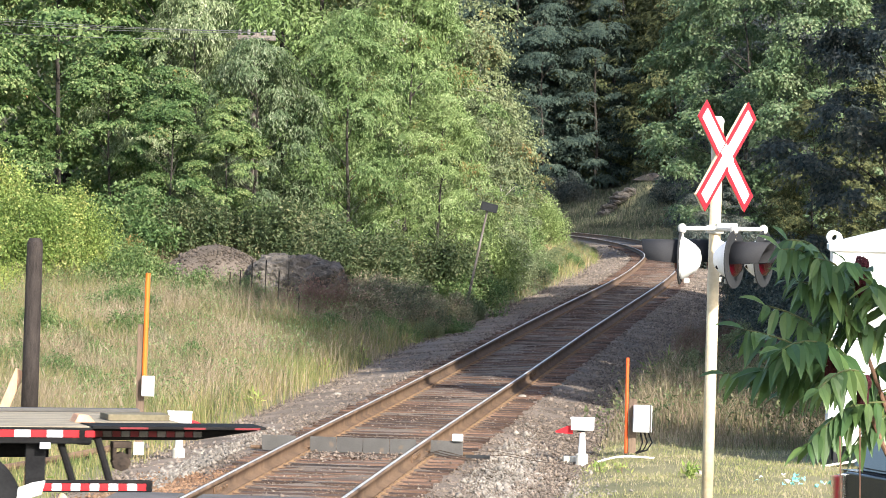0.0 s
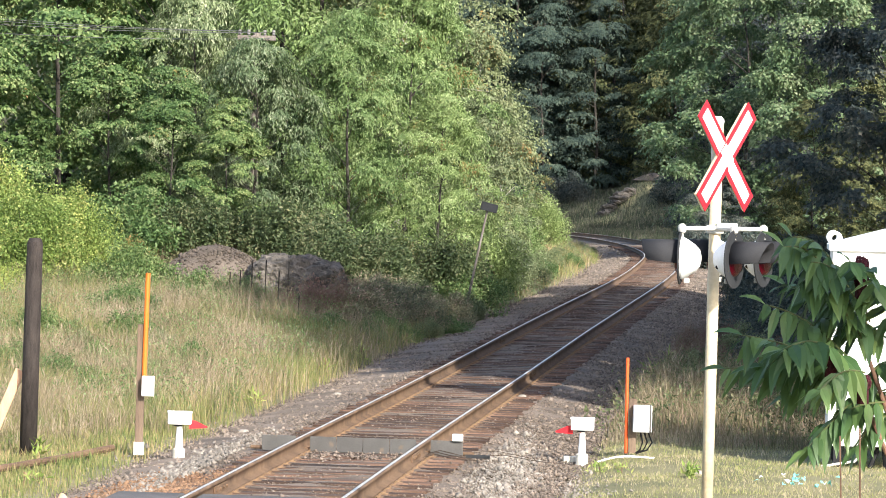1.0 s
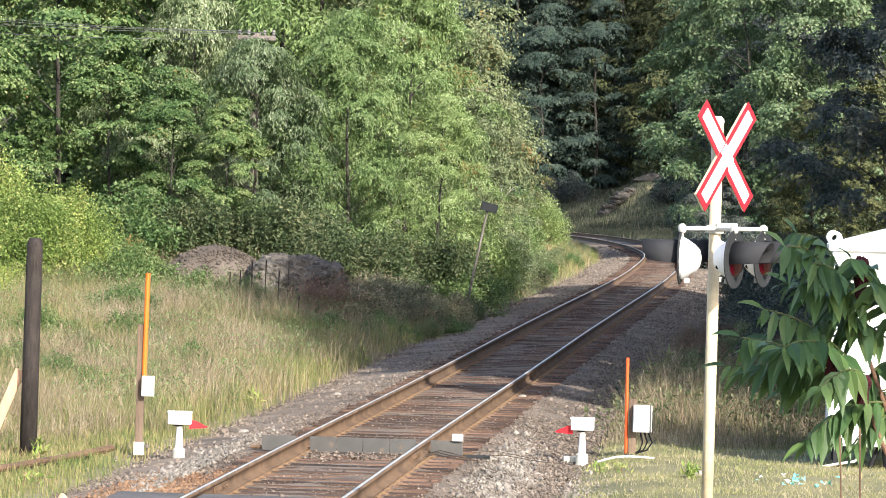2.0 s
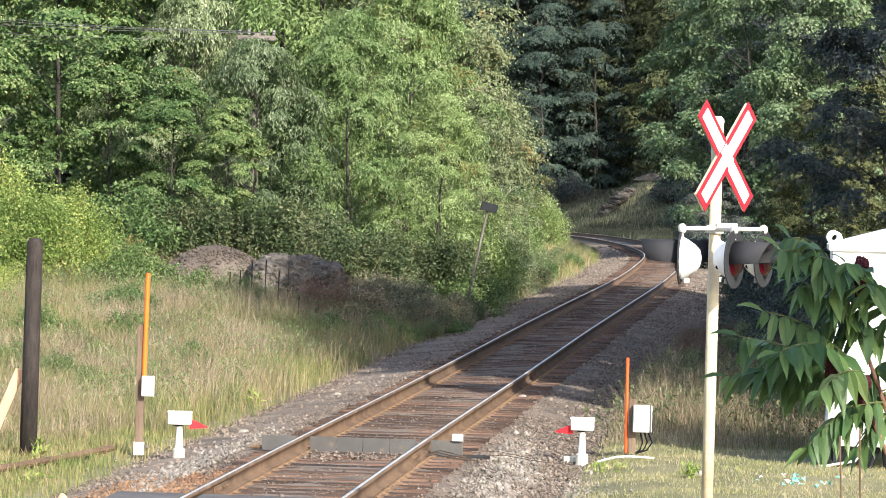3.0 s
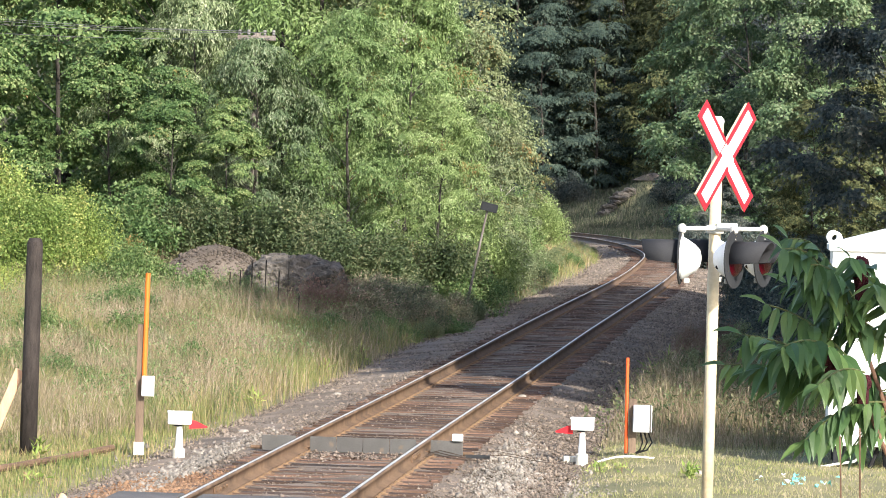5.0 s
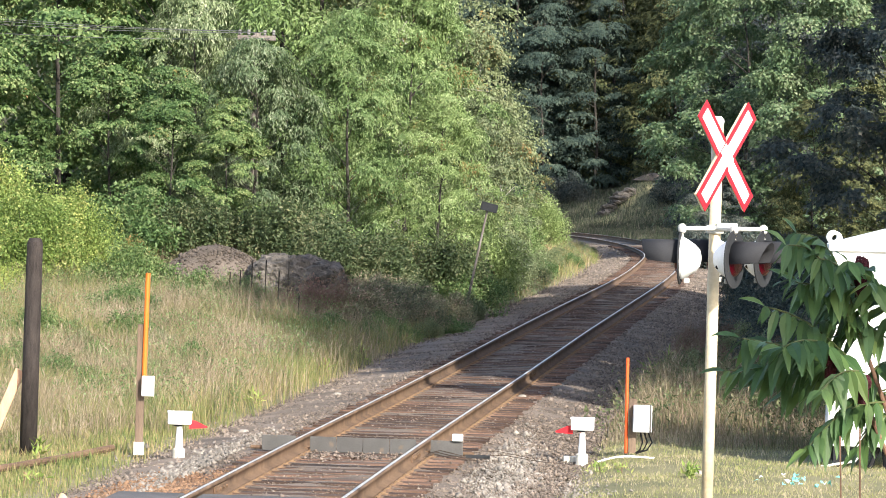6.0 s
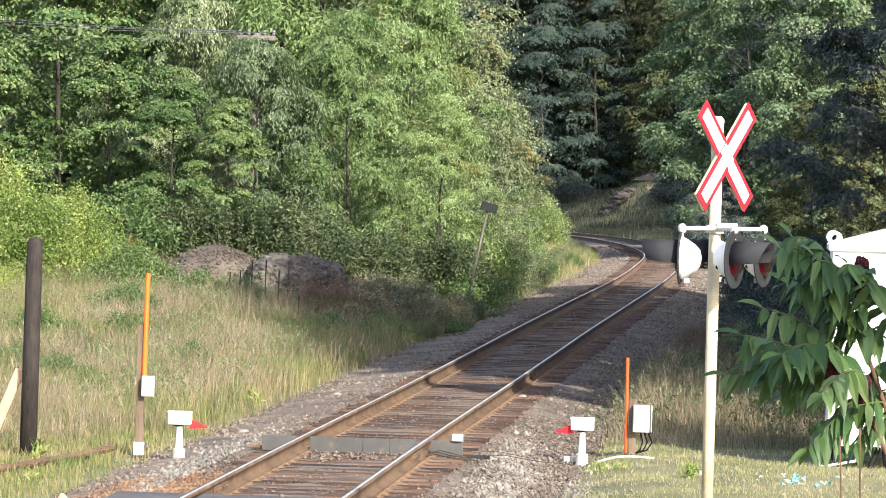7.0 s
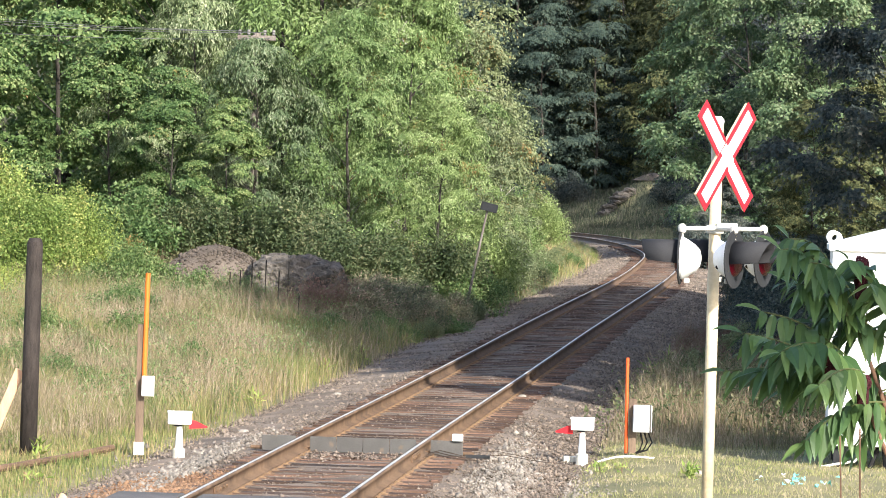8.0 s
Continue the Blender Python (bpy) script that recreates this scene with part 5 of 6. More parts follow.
def build_rocks():
    def rock(name, label, x, y, sx, sy, sz, material, seed, rough=0.22, sub=4, rz=0, zoff=0.0, group=""):
        bm = bmesh.new()
        bmesh.ops.create_icosphere(bm, subdivisions=sub, radius=1)
        for v in bm.verts:
            q = v.co.copy()
            f = 1 + rough * noise.fractal(q * 1.6 + Vector((seed, 0, 0)), 1.0, 2.0, 5)
            f += 0.10 * abs(noise.noise(q * 5 + Vector((seed, 3, 0)))) - 0.05
            v.co = Vector((q.x * sx, q.y * sy, q.z * sz)) * f
            top = sz * (0.72 + 0.16 * noise.noise(q * 2.5 + Vector((0, seed, 0))))
            v.co.z = min(v.co.z, top + 0.12 * (v.co.z - top))
        o = part(name, bm, material)
        o.matrix_basis = pose(x, y, float(ground_z(x, y)) + zoff, 0, 0, rz)
        return tagged(o, label, "rock" if material is ROCK else "gravel heap", group)
    # one broad flat-topped outcrop with ledges and cracks
    bm = bmesh.new()
    bmesh.ops.create_icosphere(bm, subdivisions=6, radius=1)
    g = float(ground_z(-3.1, 84.9))
    for v in bm.verts:
        q = v.co.copy()
        k = 1 / max(abs(q.x) ** 3 + abs(q.y) ** 3 + abs(q.z) ** 3, 1e-6) ** (1 / 3)
        p = Vector((q.x * 1.12, q.y * 0.85, q.z * (1.50 - g))) * k
        p.z = min(p.z, 1.42 - g) - 0.10 * p.x - 0.12 * max(0, p.x - 0.7)
        c = Vector((p.x * 1.7, p.y * 1.7, p.z * 3.2))
        d = 0.11 * noise.fractal(c + Vector((4, 0, 0)), 0.8, 2.1, 6) + 0.09 * abs(noise.noise(c * 2.2)) + 0.03 * abs(noise.noise(c * 6)) - 0.05 * max(0, 0.16 - abs(noise.noise(c * 1.3 + Vector((0, 7, 0))))) / 0.16
        v.co = p + q * d
    o = part("rock_outcrop", bm, ROCK)
    o.matrix_basis = pose(-3.12, 84.9, g)
    tagged(o, "broad grey-brown weathered rock outcrop in the grass", "rock")
    # heap of gravel, a rounded cone
    bm = bmesh.new()
    rows = []
    for j in range(15):
        r = j / 14
        rows.append([bm.verts.new((1.75 * r * math.cos(a), 1.4 * r * math.sin(a), 1.16 * (1 - r ** 1.9) - 0.12 + 0.05 * noise.noise(Vector((3 * r * math.cos(a), 3 * r * math.sin(a), 2))))) for a in np.linspace(0, math.tau, 41)[:-1]])
    for r0, r1 in zip(rows, rows[1:]):
        for k in range(40):
            bm.faces.new((r0[k], r0[(k + 1) % 40], r1[(k + 1) % 40], r1[k]))
    heap = empty("gravel_heap", -5.0, 86.0, float(ground_z(-5.0, 86.0)), 0, "heap of brownish gravel at the foot of the trees", "gravel heap")
    part("mound", bm, PILE, heap, smooth=True)
    n = 3500
    r, a = np.sqrt(rng.random(n)), rng.uniform(0, math.tau, n)
    at = np.stack([1.75 * r * np.cos(a), 1.4 * r * np.sin(a), 1.16 * (1 - r ** 1.9) - 0.12], 1)
    part("gravel", stone_shapes(at, np.clip(rng.lognormal(math.log(0.028), 0.4, n), 0.012, 0.08)), PILE, heap)
    for k in range(20):
        f = k / 19
        x, y, z = 10.6 + 2.0 * f + rng.uniform(-0.3, 0.3), 263.5 + 2.5 * f + rng.uniform(-0.4, 0.4), 0.3 + 0.5 * rng.random()
        s = rng.uniform(0.30, 0.55)
        o = rock("boulder", "broken grey boulder in a pile on the bank", x, y, s * 1.2, s, s * 0.55, ROCK, k * 3.1, 0.35, 3, rng.uniform(0, 90), z - 0.3, "boulder pile")
    bm = bmesh.new()
    rows = []
    for j in range(11):
        r = j / 10
        rows.append([bm.verts.new((1.5 * r * math.cos(a), 1.6 * r * math.sin(a), 0.55 * (1 - r ** 1.5) - 0.15)) for a in np.linspace(0, math.tau, 33)[:-1]])
    for r0, r1 in zip(rows, rows[1:]):
        for k in range(32):
            bm.faces.new((r0[k], r0[(k + 1) % 32], r1[(k + 1) % 32], r1[k]))
    o = part("earth_mound", bm, PILE, smooth=True)
    o.location = (14.4, 269, float(ground_z(14.4, 269)))
    tagged(o, "bare earth mound on the far bank", "mound")


build_left_wood()
build_right_wood()
build_bushes()
build_rocks()
build_grass()


# ---- old pole, utility pole and wires ----
def build_poles():
    x, y = 0.49, 91.5
    g = float(ground_z(x, y))
    t = empty("leaning_sign", x, y, g, 0, "leaning grey timber post with a small dark sign board", "sign post")
    part("post", rod([(0, 0, -0.2), (0.55, 0, 2.64 - g)], [0.034, 0.024], 8), WEATHERED, t)
    m = Matrix.Translation((0.545, -0.07, 2.48 - g)) @ Matrix.Rotation(radians(13), 4, "Y")
    part("board", box(0.40, 0.03, 0.20, m, bevel=0.01), SHADOW_GREY, t, "dark weathered board")
    # utility pole of the old line, with a cross arm
    x, y = -4.78, 97.2
    g = float(ground_z(x, y))
    t = empty("utility_pole", x, y, g, 0, "old grey utility pole with a cross arm and insulators", "utility pole")
    part("pole", rod([(0, 0, -0.3), (0, 0, 6.72 - g)], [0.14, 0.10], 12), WEATHERED, t)
    part("cross_arm", box(0.95, 0.12, 0.12, Matrix.Translation((0.0, -0.15, 6.54 - g)), bevel=0.01), WEATHERED, t)
    for dx in (-0.42, -0.2, 0.2, 0.42):
        part("insulator", lathe([(0.02, 0), (0.045, 0.03), (0.03, 0.06), (0.05, 0.09), (0.03, 0.14)], 10, Matrix.Translation((dx, -0.15, 6.66 - g))), DIM_WHITE, t)
    k = 0
    for dx, dz in ((-0.42, 6.76), (-0.2, 6.76), (0.2, 6.74), (0.42, 6.6)):
        pts = [(x + dx - 9.5 * q, y - 0.15 - 6 * q, dz + 0.25 * q - 1.5 * q * (1 - q) * 0.4 - 0.12 * k * q) for q in np.linspace(0, 1, 9)]
        tagged(part("overhead_wire", rod(pts, 0.007, 5), WIRE), "thin overhead wire of the old line", "wire", "overhead wires")
        k += 1


# ---- sumac close to the camera ----
def leaflet(bm, root, way, normal, length, width):
    """A pointed leaflet folded along its midrib and curving down."""
    way, normal = way.normalized(), normal.normalized()
    side = way.cross(normal).normalized()
    rows = []
    for f, w in ((0.0, 0.12), (0.18, 0.8), (0.42, 1.0), (0.70, 0.66), (0.90, 0.25)):
        p = root + way * length * f - Vector((0, 0, 1)) * length * 0.28 * f * f
        rows.append([bm.verts.new(p + side * width * w * 0.5 + normal * width * w * 0.16), bm.verts.new(p), bm.verts.new(p - side * width * w * 0.5 + normal * width * w * 0.16)])
    tip = bm.verts.new(root + way * length - Vector((0, 0, 1)) * length * 0.30)
    for r0, r1 in zip(rows, rows[1:]):
        bm.faces.new((r0[0], r0[1], r1[1], r1[0]))
        bm.faces.new((r0[1], r0[2], r1[2], r1[1]))
    bm.faces.new((rows[-1][0], rows[-1][1], tip))
    bm.faces.new((rows[-1][1], rows[-1][2], tip))


FRONDS = []


def build_sumac():
    g = float(ground_z(1.45, 11.0))
    t = empty("sumac_shrub", 1.45, 11.0, 0, 0, "green sumac shrub with long leaves and dark red fruit", "shrub")
    hubs = [(-0.256, 0.05, 2.682), (-0.282, 0.0, 2.595), (-0.182, 0.05, 2.523), (-0.176, 0.05, 2.716), (-0.147, 0.0, 2.607)]
    for hx, hy, hz in hubs:
        part("stem", rod([(0.1, 0, g - 0.05), (0.06 + hx * 0.2, hy * 0.5, (g + hz) / 2), (hx * 0.7, hy, hz - 0.2), (hx, hy, hz)], [0.012, 0.009, 0.007, 0.005], 8), STEM, t)
    # each leaf: start, end (both from the foot of the shrub), length of the leaflets, sag
    fronds = [
        ((-0.165, 0.1, 2.529), (-0.35, 0.0, 2.438), 0.075, 0.02),
        ((-0.16, 0.1, 2.618), (-0.271, 0.05, 2.513), 0.075, 0.02),
        ((-0.161, 0.05, 2.468), (-0.268, 0.0, 2.38), 0.075, 0.02),
        ((-0.308, -0.05, 2.748), (-0.501, -0.1, 2.934), 0.105, 0.05),
        ((-0.229, 0.0, 2.684), (-0.413, -0.1, 2.902), 0.1, 0.05),
        ((-0.247, 0.05, 2.666), (-0.446, -0.05, 2.839), 0.1, 0.04),
        ((-0.228, 0.1, 2.729), (-0.345, 0.1, 2.887), 0.09, 0.03),
        ((-0.261, 0.0, 2.684), (-0.473, -0.05, 2.966), 0.085, 0.07),
        ((-0.299, 0.0, 2.631), (-0.544, -0.05, 2.765), 0.1, 0.02),
        ((-0.28, -0.05, 2.561), (-0.613, -0.15, 2.692), 0.105, 0.02),
        ((-0.304, 0.08, 2.534), (-0.642, 0.05, 2.581), 0.085, 0.02),
        ((-0.192, 0.0, 2.507), (-0.421, -0.1, 2.382), 0.085, 0.03),
        ((-0.177, 0.1, 2.537), (-0.328, 0.0, 2.41), 0.08, 0.02),
        ((-0.177, 0.05, 2.748), (-0.318, -0.1, 2.904), 0.085, 0.03),
        ((-0.178, 0.1, 2.682), (-0.393, 0.05, 2.718), 0.1, 0.03),
        ((-0.24, 0.12, 2.663), (-0.46, 0.15, 2.834), 0.095, 0.03),
        ((-0.272, 0.1, 2.583), (-0.505, 0.12, 2.653), 0.105, 0.03),
        ((-0.162, 0.1, 2.698), (-0.253, -0.1, 2.846), 0.085, 0.02),
        ((-0.272, 0.1, 2.583), (-0.443, 0.15, 2.527), 0.095, 0.02),
        ((-0.155, 0.0, 2.623), (0.003, -0.1, 2.758), 0.1, 0.03),
        ((-0.154, 0.0, 2.559), (0.067, 0.1, 2.56), 0.1, 0.03),
        ((-0.143, 0.0, 2.751), (-0.041, 0.1, 2.944), 0.1, 0.03),
        ((-0.304, -0.05, 2.621), (-0.513, -0.25, 2.655), 0.1, 0.03),
        ((-0.193, 0.1, 2.649), (-0.332, 0.2, 2.787), 0.09, 0.02),
        ((-0.261, -0.1, 2.593), (-0.406, -0.3, 2.552), 0.09, 0.02),
        ((-0.251, 0.15, 2.597), (-0.522, 0.2, 2.628), 0.1, 0.03),
        ((-0.299, 0.0, 2.603), (-0.538, 0.0, 2.596), 0.105, 0.03),
    ]
    r = random.Random(11)
    for a, b, ll, sag in fronds:
        a, b = Vector(a), Vector(b) - Vector(a)
        ax = b
        pts = [ax * q + Vector((0, 0, sag * math.sin(math.pi * q) * 1.3)) for q in [k / 10 for k in range(11)]]
        frond = part("frond_rib", rod(pts, [0.0028] * 10 + [0.001], 5), RIB, t)
        frond.location = a
        FRONDS.append((frond, a))
        bm = bmesh.new()
        pairs = max(8, int(ax.length / 0.029))
        for k in range(pairs):
            q = 0.10 + 0.86 * k / (pairs - 1)
            i = min(9, int(q * 10))
            p = pts[i].lerp(pts[i + 1], q * 10 - i)
            d = (pts[i + 1] - pts[i]).normalized()
            lat = d.cross(Vector((0, 0, 1))).normalized()
            fall = Vector((0, 0, -1))
            size = 1.13 * ll * (0.75 + 0.4 * math.sin(math.pi * (0.15 + 0.75 * q))) * r.uniform(0.85, 1.12)
            for sg in (-1, 1):
                way = lat * sg * r.uniform(0.25, 0.9) + d * r.uniform(0.1, 0.65) + fall * r.uniform(0.05, 1.1)
                nrm = Vector((r.uniform(-0.6, 0.6), -0.5 + r.uniform(-0.5, 0.5), 0.8))
                leaflet(bm, p, way, nrm, size * r.uniform(0.74, 0.95), size * r.uniform(0.26, 0.34))
        way = ax.normalized()
        leaflet(bm, b, way, Vector((0, -0.4, 1)), ll * 0.9, ll * 0.34)
        part("leaf", bm, SUMAC, frond)
    for fx, fy, fz, fl in ((-0.267, 0.0, 2.83, 0.085), (-0.356, -0.1, 2.598, 0.045), (-0.264, -0.1, 2.545, 0.04), (-0.167, 0.0, 2.75, 0.09)):
        bm = bmesh.new()
        for k in range(330):
            q = r.random()
            rad = 0.0205 * math.sin(math.pi * (0.14 + 0.76 * q)) ** 0.5
            a = r.uniform(0, math.tau)
            bmesh.ops.create_icosphere(bm, subdivisions=1, radius=0.0038, matrix=Matrix.Translation((fx + rad * math.cos(a), fy + rad * math.sin(a), fz + fl * q)))
        rod([(fx, fy, fz - 0.04), (fx, fy, fz + fl * 0.9)], 0.017, 8, bm)
        part("fruit_cone", bm, FRUIT, t, "dark red fuzzy fruit cone")
    for a, b in (((-0.30, -0.2, 1.6), (-0.335, -0.2, 2.42)), ((-0.25, -0.15, 1.6), (-0.275, -0.15, 2.44))):
        part("dead_stalk", rod([a, b], 0.0025, 5), STEM, t)


def build_small():
    """Weeds and litter in the short grass."""
    def weed(x, y, n, l, label):
        t = empty("weed", x, y, float(ground_z(x, y)), 0, label, "weed", "leafy weeds")
        at = np.tile([[0, 0, 0.02]], (n, 1)) + rng.normal(0, 0.05, (n, 3)) * [1, 1, 0]
        at[:, 2] = rng.uniform(0.0, l * 0.8, n)
        way = unit(rng.normal(size=(n, 3)) + [0, 0, 0.9])
        part("foliage", leaves_mesh("weed", at, way, l * rng.uniform(0.35, 0.8, n), np.minimum(l * 0.2, 0.04), 0.2), BRIGHT, t)
        part("stalk", rod([(0, 0, -0.03), (0, 0, l)], 0.006, 5), STEM, t)
    for x, y, n, l in ((-2.50, 63.2, 26, 0.38), (-0.69, 80.2, 16, 0.25), (-1.27, 81.5, 24, 0.4), (2.24, 67.5, 30, 0.25), (2.30, 62.5, 26, 0.22), (-1.48, 73.5, 16, 0.3), (-2.77, 58.5, 20, 0.25), (3.15, 70.5, 26, 0.3), (3.80, 70.2, 24, 0.4), (4.36, 73.0, 24, 0.4), (-1.99, 67.8, 16, 0.3), (-4.33, 42.5, 14, 0.14), (-5.40, 56.8, 20, 0.2), (2.68, 65.0, 24, 0.25),
                       (-4.72, 46.2, 26, 0.26), (-4.45, 42.0, 12, 0.16), (2.95, 45.4, 60, 0.16), (1.95, 46.6, 40, 0.12), (2.2, 46.3, 20, 0.12), (-2.75, 58.5, 10, 0.16), (2.0, 58, 40, 0.15), (2.35, 60, 40, 0.2)):
        weed(x, y, n, l, "bright green leafy weed in the grass")
    t = empty("litter", 4.12, 44.6, float(ground_z(4.12, 44.6)), 0, "torn teal and white plastic litter in the grass", "litter")
    for k in range(26):
        bm = bmesh.new()
        c = Vector((rng.normal(0, 0.16), rng.normal(0, 0.5), 0.03 + 0.03 * rng.random()))
        s = rng.uniform(0.012, 0.035)
        q = [bm.verts.new(c + Vector((s * math.cos(a) * rng.uniform(0.6, 1.4), s * math.sin(a) * rng.uniform(0.6, 1.4), rng.normal(0, 0.014)))) for a in (0, 1.3, 2.5, 3.8, 5.1)]
        f = bm.faces.new(q)
        r = bmesh.ops.extrude_face_region(bm, geom=[f])
        bmesh.ops.translate(bm, verts=[v for v in r["geom"] if isinstance(v, bmesh.types.BMVert)], vec=(0, 0, 0.003))
        part("scrap", bm, TEAL if k % 5 else WHITE, t)
    # dry mullein stalks before the rock
    for k, (x, y, h) in enumerate(((-3.92, 80.0, 1.15), (-3.65, 80.3, 1.2), (-3.35, 79.6, 1.05), (-4.15, 79.8, 0.9), (-3.2, 80.8, 1.25), (-2.95, 80.2, 0.7), (-4.4, 80.5, 0.8))):
        g = float(ground_z(x, y))
        o = part("dry_stalk", rod([(0, 0, -0.05), (0.01, 0, h * 0.6), (0.02, 0, h)], [0.007, 0.011, 0.016], 6), BARK)
        o.location = (x, y, g)
        tagged(o, "dark dry upright weed stalk", "stalk", "dry stalks")


build_poles()
build_sumac()
build_small()
build_ballast()


# ---- vehicles ----
def wheel(parent, x, y, r, w):
    m = Matrix.Translation((x, y, r)) @ Matrix.Rotation(radians(90), 4, "X")
    tyre = part("tyre", lathe([(r * 0.62, -w / 2), (r * 0.93, -w / 2), (r, -w * 0.38), (r, w * 0.38), (r * 0.93, w / 2), (r * 0.62, w / 2)], 36, m), BLACK, parent)
    part("rim", lathe([(r * 0.2, -w * 0.3), (r * 0.6, -w * 0.46), (r * 0.62, -w * 0.2), (r * 0.62, w * 0.46)], 28, m), GREY, tyre)


def build_trailer():
    """Origin: under the tail tip of the near side. The trailer runs along -x."""
    t = empty("flatbed_trailer", 0, 0, 0, 0, "black flatbed trailer with red and white reflective tape", "trailer")
    z, W, E = 1.165, 1.9, 0.55
    for k in range(7):
        w = W / 7
        e = 1.40 if k < 2 else E
        part("deck_board", box(9.0, w - 0.012, 0.035, Matrix.Translation((-e - 4.5, w * (k + 0.5), z - 0.036)), bevel=0.005), DECK_WOOD, t, "weathered tan deck board")
    for y in (0.03, W - 0.03):
        part("side_beam", box(7.9, 0.07, 0.125, Matrix.Translation((-1.38 - 3.95, y, z - 0.135)), bevel=0.01), DECK_BLACK, t)
        if y > 1:
            continue
        # tapering tail beam under a projecting edge plate
        bm = bmesh.new()
        sec = [(-1.38, z - 0.02, z - 0.125), (-0.50, z - 0.02, z - 0.12), (0.0, z - 0.02, z - 0.045)]
        y0 = y + (0.30 if y < 1 else -0.30)
        rows = [[bm.verts.new((x, yy, q)) for yy in (y0 - 0.05, y0 + 0.05) for q in (a, b)] for x, a, b in sec]
        for r0, r1 in zip(rows, rows[1:]):
            for i, j in ((0, 1), (1, 3), (3, 2), (2, 0)):
                bm.faces.new((r0[i], r0[j], r1[j], r1[i]))
        bm.faces.new([rows[0][i] for i in (0, 2, 3, 1)])
        bm.faces.new([rows[-1][i] for i in (0, 1, 3, 2)])
        tail = part("tail_beam", bm, DECK_BLACK, t, "black tapered tail beam")
        part("edge_plate", box(1.38, 0.44, 0.022, Matrix.Translation((-0.69, y + (0.19 if y < 1 else -0.19), z - 0.02)), bevel=0.004), DECK_BLACK, tail)
        if y < 1:
            for k in range(12):
                # the shade under the edge plate is put into this tape's colour
                part("tape", box(0.066, 0.004, 0.045, Matrix.Translation((-0.48 - 0.072 * k, y0 - 0.053, z - 0.098))), DIM_RED if k % 2 else DIM_WHITE, tail)
            for x, w in ((-1.06, 0.22), (-0.58, 0.17), (-0.16, 0.2)):
                part("tape", box(w, 0.004, 0.016, Matrix.Translation((x, -0.034, z - 0.018))), DIM_RED, tail)
    for k in range(22):
        part("tape", box(0.122, 0.004, 0.056, Matrix.Translation((-1.486 - 0.063 - 0.126 * k, -0.008, z - 0.085))), TAPE_WHITE if k % 2 else TAPE_RED, t)
    part("tape", box(0.075, 0.004, 0.05, Matrix.Translation((-1.40, -0.008, z - 0.083))), TAPE_RED, t)
    part("marker_light", box(0.08, 0.02, 0.05, Matrix.Translation((-1.75, -0.012, z - 0.175)), bevel=0.006), TAPE_WHITE, t)
    part("rear_beam", box(0.09, W - 0.2, 0.11, Matrix.Translation((-1.42, W / 2, z - 0.15)), bevel=0.008), DECK_BLACK, t)
    # struts, lower bar with tape, winch
    for xa, xb in ((-1.62, -1.50), (-1.32, -1.21)):
        bm = rod([(xa, 0.08, z - 0.10), (xb, 0.08, 0.71)], 0.03, 8)
        part("strut", bm, DECK_BLACK, t)
    part("lower_bar", box(0.87, 0.08, 0.09, Matrix.Translation((-1.32, 0.08, 0.655)), bevel=0.01), DECK_BLACK, t)
    for k in range(11):
        part("tape", box(0.070, 0.004, 0.054, Matrix.Translation((-1.715 + 0.074 * k, 0.036, 0.668))), TAPE_WHITE if k % 2 else TAPE_RED, t)
    bm = box(0.15, 0.12, 0.05, Matrix.Translation((-1.13, 0.1, z - 0.17)), bevel=0.008)
    box(0.025, 0.10, 0.12, Matrix.Translation((-1.19, 0.1, z - 0.25)), bm=bm)
    box(0.025, 0.10, 0.12, Matrix.Translation((-1.07, 0.1, z - 0.25)), bm=bm)
    lathe([(0.03, -0.05), (0.075, -0.04), (0.075, 0.04), (0.03, 0.05)], 8, Matrix.Translation((-1.13, 0.1, z - 0.275)) @ Matrix.Rotation(radians(90), 4, "X"), bm)
    part("winch", bm, CABLE, t, "grimy brown winch")
    part("mud_flap", box(0.155, 0.03, 0.42, Matrix.Translation((-1.80, 0.10, z - 0.50)), bevel=0.004), BLACK, t)
    bm = bmesh.new()
    q = [bm.verts.new(v) for v in ((-1.95, 0.03, 0.58), (-1.76, 0.03, 0.64), (-1.735, 0.02, 0.745), (-1.82, 0.03, 0.73), (-1.94, 0.02, 0.69))]
    f = bm.faces.new(q)
    r = bmesh.ops.extrude_face_region(bm, geom=[f])
    bmesh.ops.translate(bm, verts=[v for v in r["geom"] if isinstance(v, bmesh.types.BMVert)], vec=(0, 0.02, 0))
    part("white_flap", bm, WHITE, t, "bent white plastic flap")
    for x in (-2.39, -3.5):
        for y in (0.17, W - 0.17):
            wheel(t, x, y, 0.50, 0.28)
        part("axle", rod([(x, 0.3, 0.50), (x, W - 0.3, 0.50)], 0.06, 10), DECK_BLACK, t)
    for y in (0.6, W - 0.6):
        part("chassis_beam", box(7.8, 0.12, 0.24, Matrix.Translation((-5.5, y, z - 0.28)), bevel=0.01), DECK_BLACK, t)
    part("drawbar", box(2.0, 0.14, 0.14, Matrix.Translation((-10.3, W / 2, z - 0.4)), bevel=0.01), DECK_BLACK, t)
    # load on the deck
    part("load_board", box(0.50, 0.30, 0.05, Matrix.Translation((-0.85, 0.85, z)), bevel=0.006), OLIVE, t, "flat olive board on the deck")
    part("load_board", box(2.2, 0.10, 0.03, Matrix.Translation((-1.70, W - 0.1, z)), bevel=0.006), GREY, t, "grey rail along the deck's far edge")
    bm = bmesh.new()
    prof = ((-1.42, z), (-1.26, z), (-1.31, z + 0.055), (-1.39, z + 0.06))
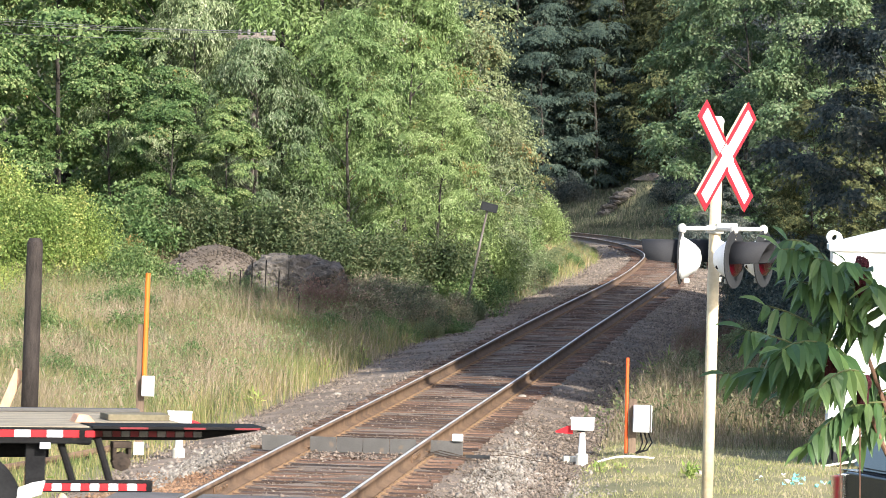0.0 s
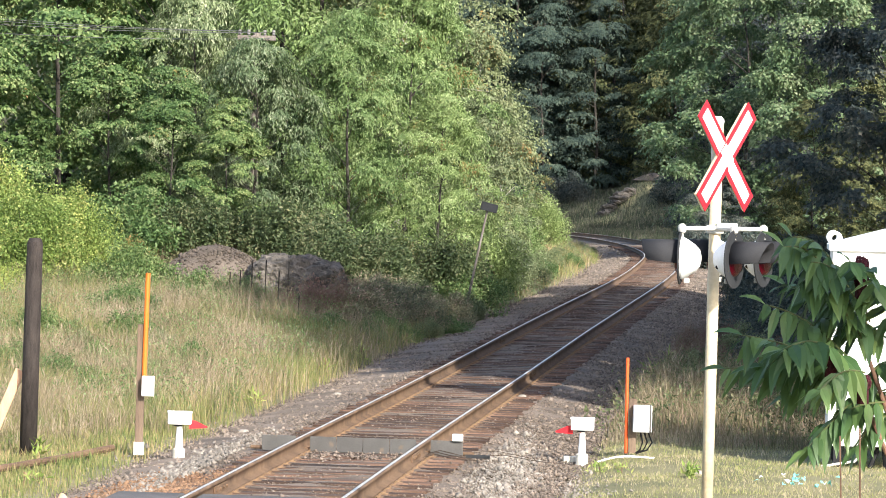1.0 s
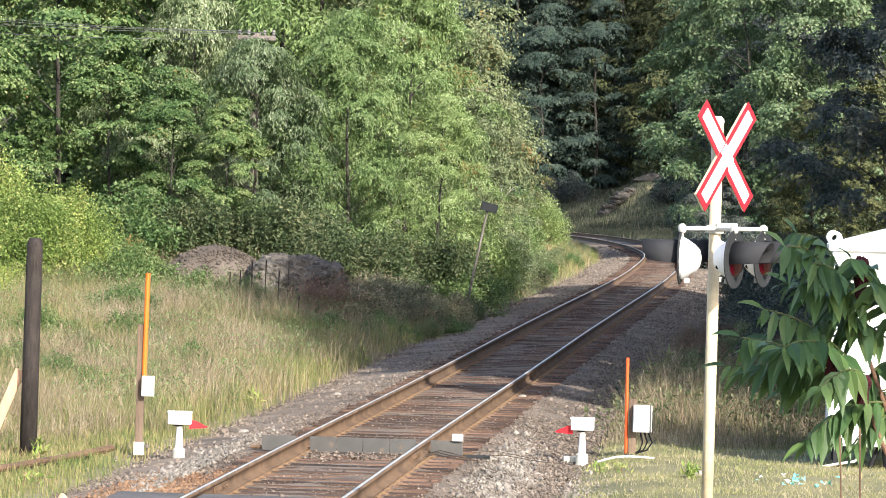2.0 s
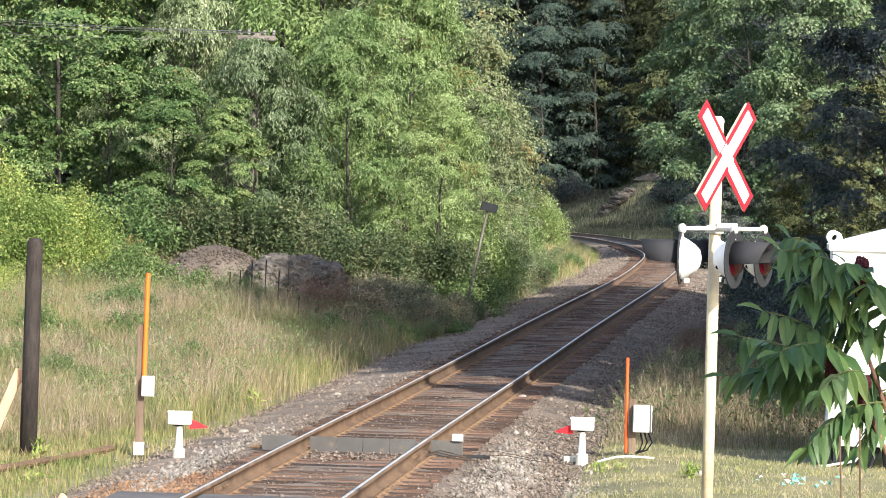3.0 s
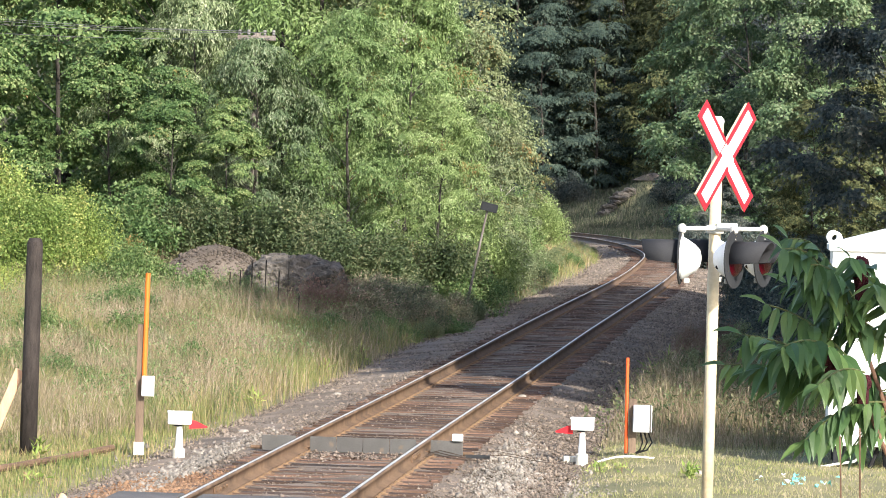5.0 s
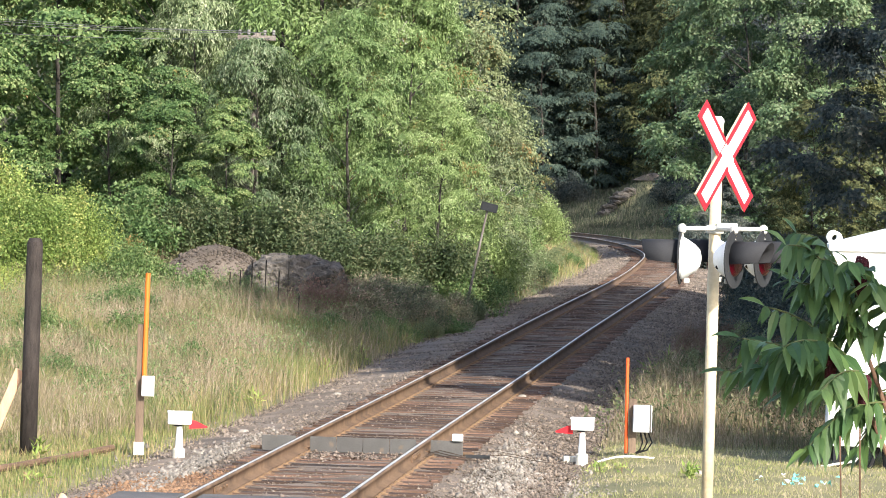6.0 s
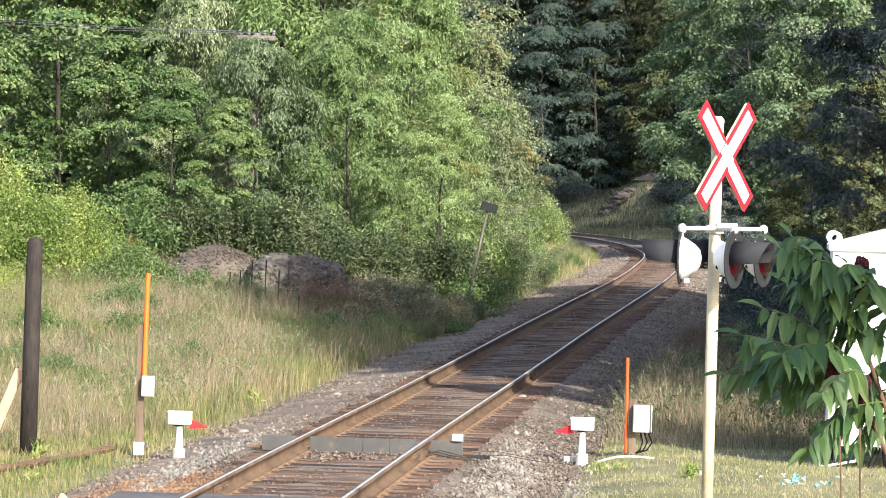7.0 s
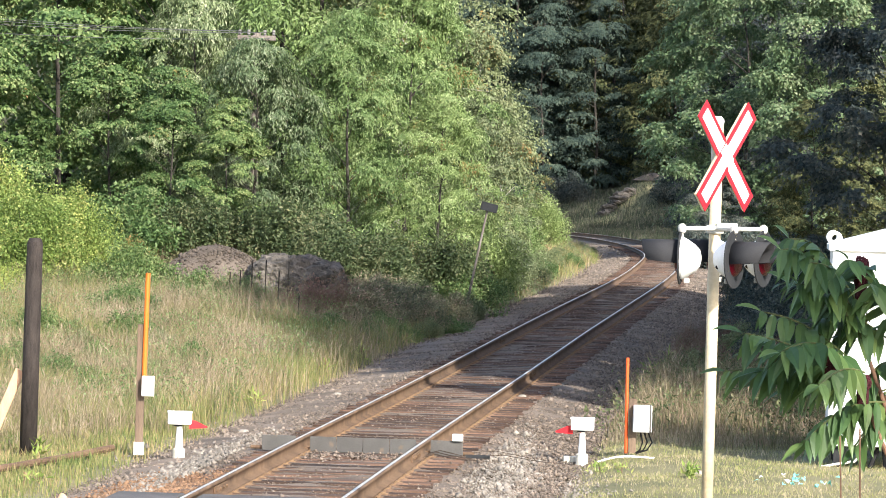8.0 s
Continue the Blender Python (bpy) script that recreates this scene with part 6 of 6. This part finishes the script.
    a = [bm.verts.new((x, 0.45, q)) for x, q in prof]
    b = [bm.verts.new((x, 0.65, q)) for x, q in prof]
    bm.faces.new(a[::-1])
    bm.faces.new(b)
    for k in range(4):
        bm.faces.new((a[k], a[(k + 1) % 4], b[(k + 1) % 4], b[k]))
    part("wedge", bm, TIMBER, t, "pale timber wedge")
    return t


def build_pickup():
    """Origin: on the road under the middle of the tailgate; it faces +x."""
    t = empty("pickup_truck", 0, 0, 0, 0, "dark pickup truck with red tail lights and chrome bumper", "pickup truck")
    W = 1.95
    bm = bmesh.new()
    side = [(0.0, 0.55), (0.0, 1.12), (2.0, 1.14), (2.0, 1.16), (2.15, 1.80), (3.4, 1.82), (4.1, 1.20), (5.4, 1.08), (5.5, 0.55)]
    rows = [[bm.verts.new((x, y * (0.86 if z > 1.3 else 1.0), z)) for x, z in side] for y in (-W / 2, W / 2)]
    bm.faces.new(rows[0])
    bm.faces.new(rows[1][::-1])
    for k in range(len(side)):
        j = (k + 1) % len(side)
        bm.faces.new((rows[0][k], rows[1][k], rows[1][j], rows[0][j]))
    bmesh.ops.bevel(bm, geom=list(bm.edges), offset=0.04, segments=2, affect="EDGES")
    part("body", bm, CAR_PAINT, t)
    bm = bmesh.new()
    cap = [(0.10, 1.10), (0.26, 1.72), (2.12, 1.80), (2.12, 1.10)]
    rows = [[bm.verts.new((x, sg * (0.80 if z > 1.3 else 0.93), z)) for x, z in cap] for sg in (-1, 1)]
    bm.faces.new(rows[0])
    bm.faces.new(rows[1][::-1])
    for k in range(4):
        bm.faces.new((rows[0][k], rows[1][k], rows[1][(k + 1) % 4], rows[0][(k + 1) % 4]))
    bmesh.ops.bevel(bm, geom=list(bm.edges), offset=0.05, segments=2, affect="EDGES")
    part("canopy", bm, DARK_GLASS, t, "dark canopy over the load bed")
    part("tailgate", box(0.03, 1.45, 0.52, Matrix.Translation((-0.012, 0, 0.60)), bevel=0.012), CAR_PAINT, t)
    for sg in (-1, 1):
        lamp = part("tail_light", box(0.05, 0.10, 0.40, Matrix.Translation((-0.015, sg * 0.86, 0.68)), bevel=0.015), TAPE_RED, t, "red tail light")
        part("trim", box(0.04, 0.045, 0.44, Matrix.Translation((-0.012, sg * 0.785, 0.66)), bevel=0.01), CHROME, lamp)
        for x in (1.05, 4.55):
            wheel(t, x, sg * 0.83, 0.38, 0.26)
        part("side_window", box(1.1, 0.02, 0.42, Matrix.Translation((2.8, sg * (W / 2 * 0.93), 1.27)), bevel=0.006), DARK_GLASS, t)
    part("rear_window", box(0.02, 1.35, 0.40, Matrix.Translation((2.06, 0, 1.30)) @ Matrix.Rotation(radians(12), 4, "Y"), bevel=0.006), DARK_GLASS, t)
    part("bumper", box(0.16, 1.9, 0.17, Matrix.Translation((-0.07, 0, 0.42)), bevel=0.03), CHROME, t)
    return t


TRAILER = build_trailer()
PICKUP = build_pickup()


def motions():
    away = Vector((-0.953, -0.303, 0))
    turn = math.degrees(math.atan2(0.303, 0.953))
    start = Vector((-1.335, 30.3, -0.01))
    rows = []
    for t in (0.0, 0.5, 1.0, 2.0, 4.0, 6.0, 8.0):
        p = start + away * (2.63 * t)
        rows.append((t, pose(p.x, p.y, p.z, 0, 0, turn)))
    walk(TRAILER, rows)
    rows, p = [], Vector((3.19, 27.1, 0.0))
    for k in range(17):
        t = k * 0.5
        a = radians(20 - 3.0 * min(1.0, t))
        rows.append((t, pose(p.x, p.y, p.z, 0, 0, math.degrees(a))))
        p = p + Vector((math.cos(a), math.sin(a), 0)) * 4.5
    walk(PICKUP, rows)
    # the sumac's leaves stir in the wind
    r = random.Random(5)
    for frond, at in FRONDS:
        p1, p2, sp = r.uniform(0, 6.3), r.uniform(0, 6.3), r.uniform(1.6, 3.2)
        rows = []
        for k in range(25):
            t = k / 3
            rows.append((t, pose(at.x, at.y, at.z, 1.6 * math.sin(sp * t + p1), 2.2 * math.sin(sp * 0.8 * t + p2) + 0.9 * math.sin(sp * 1.9 * t), 1.2 * math.sin(sp * 0.6 * t + p1 + p2))))
        walk(frond, rows)


motions()
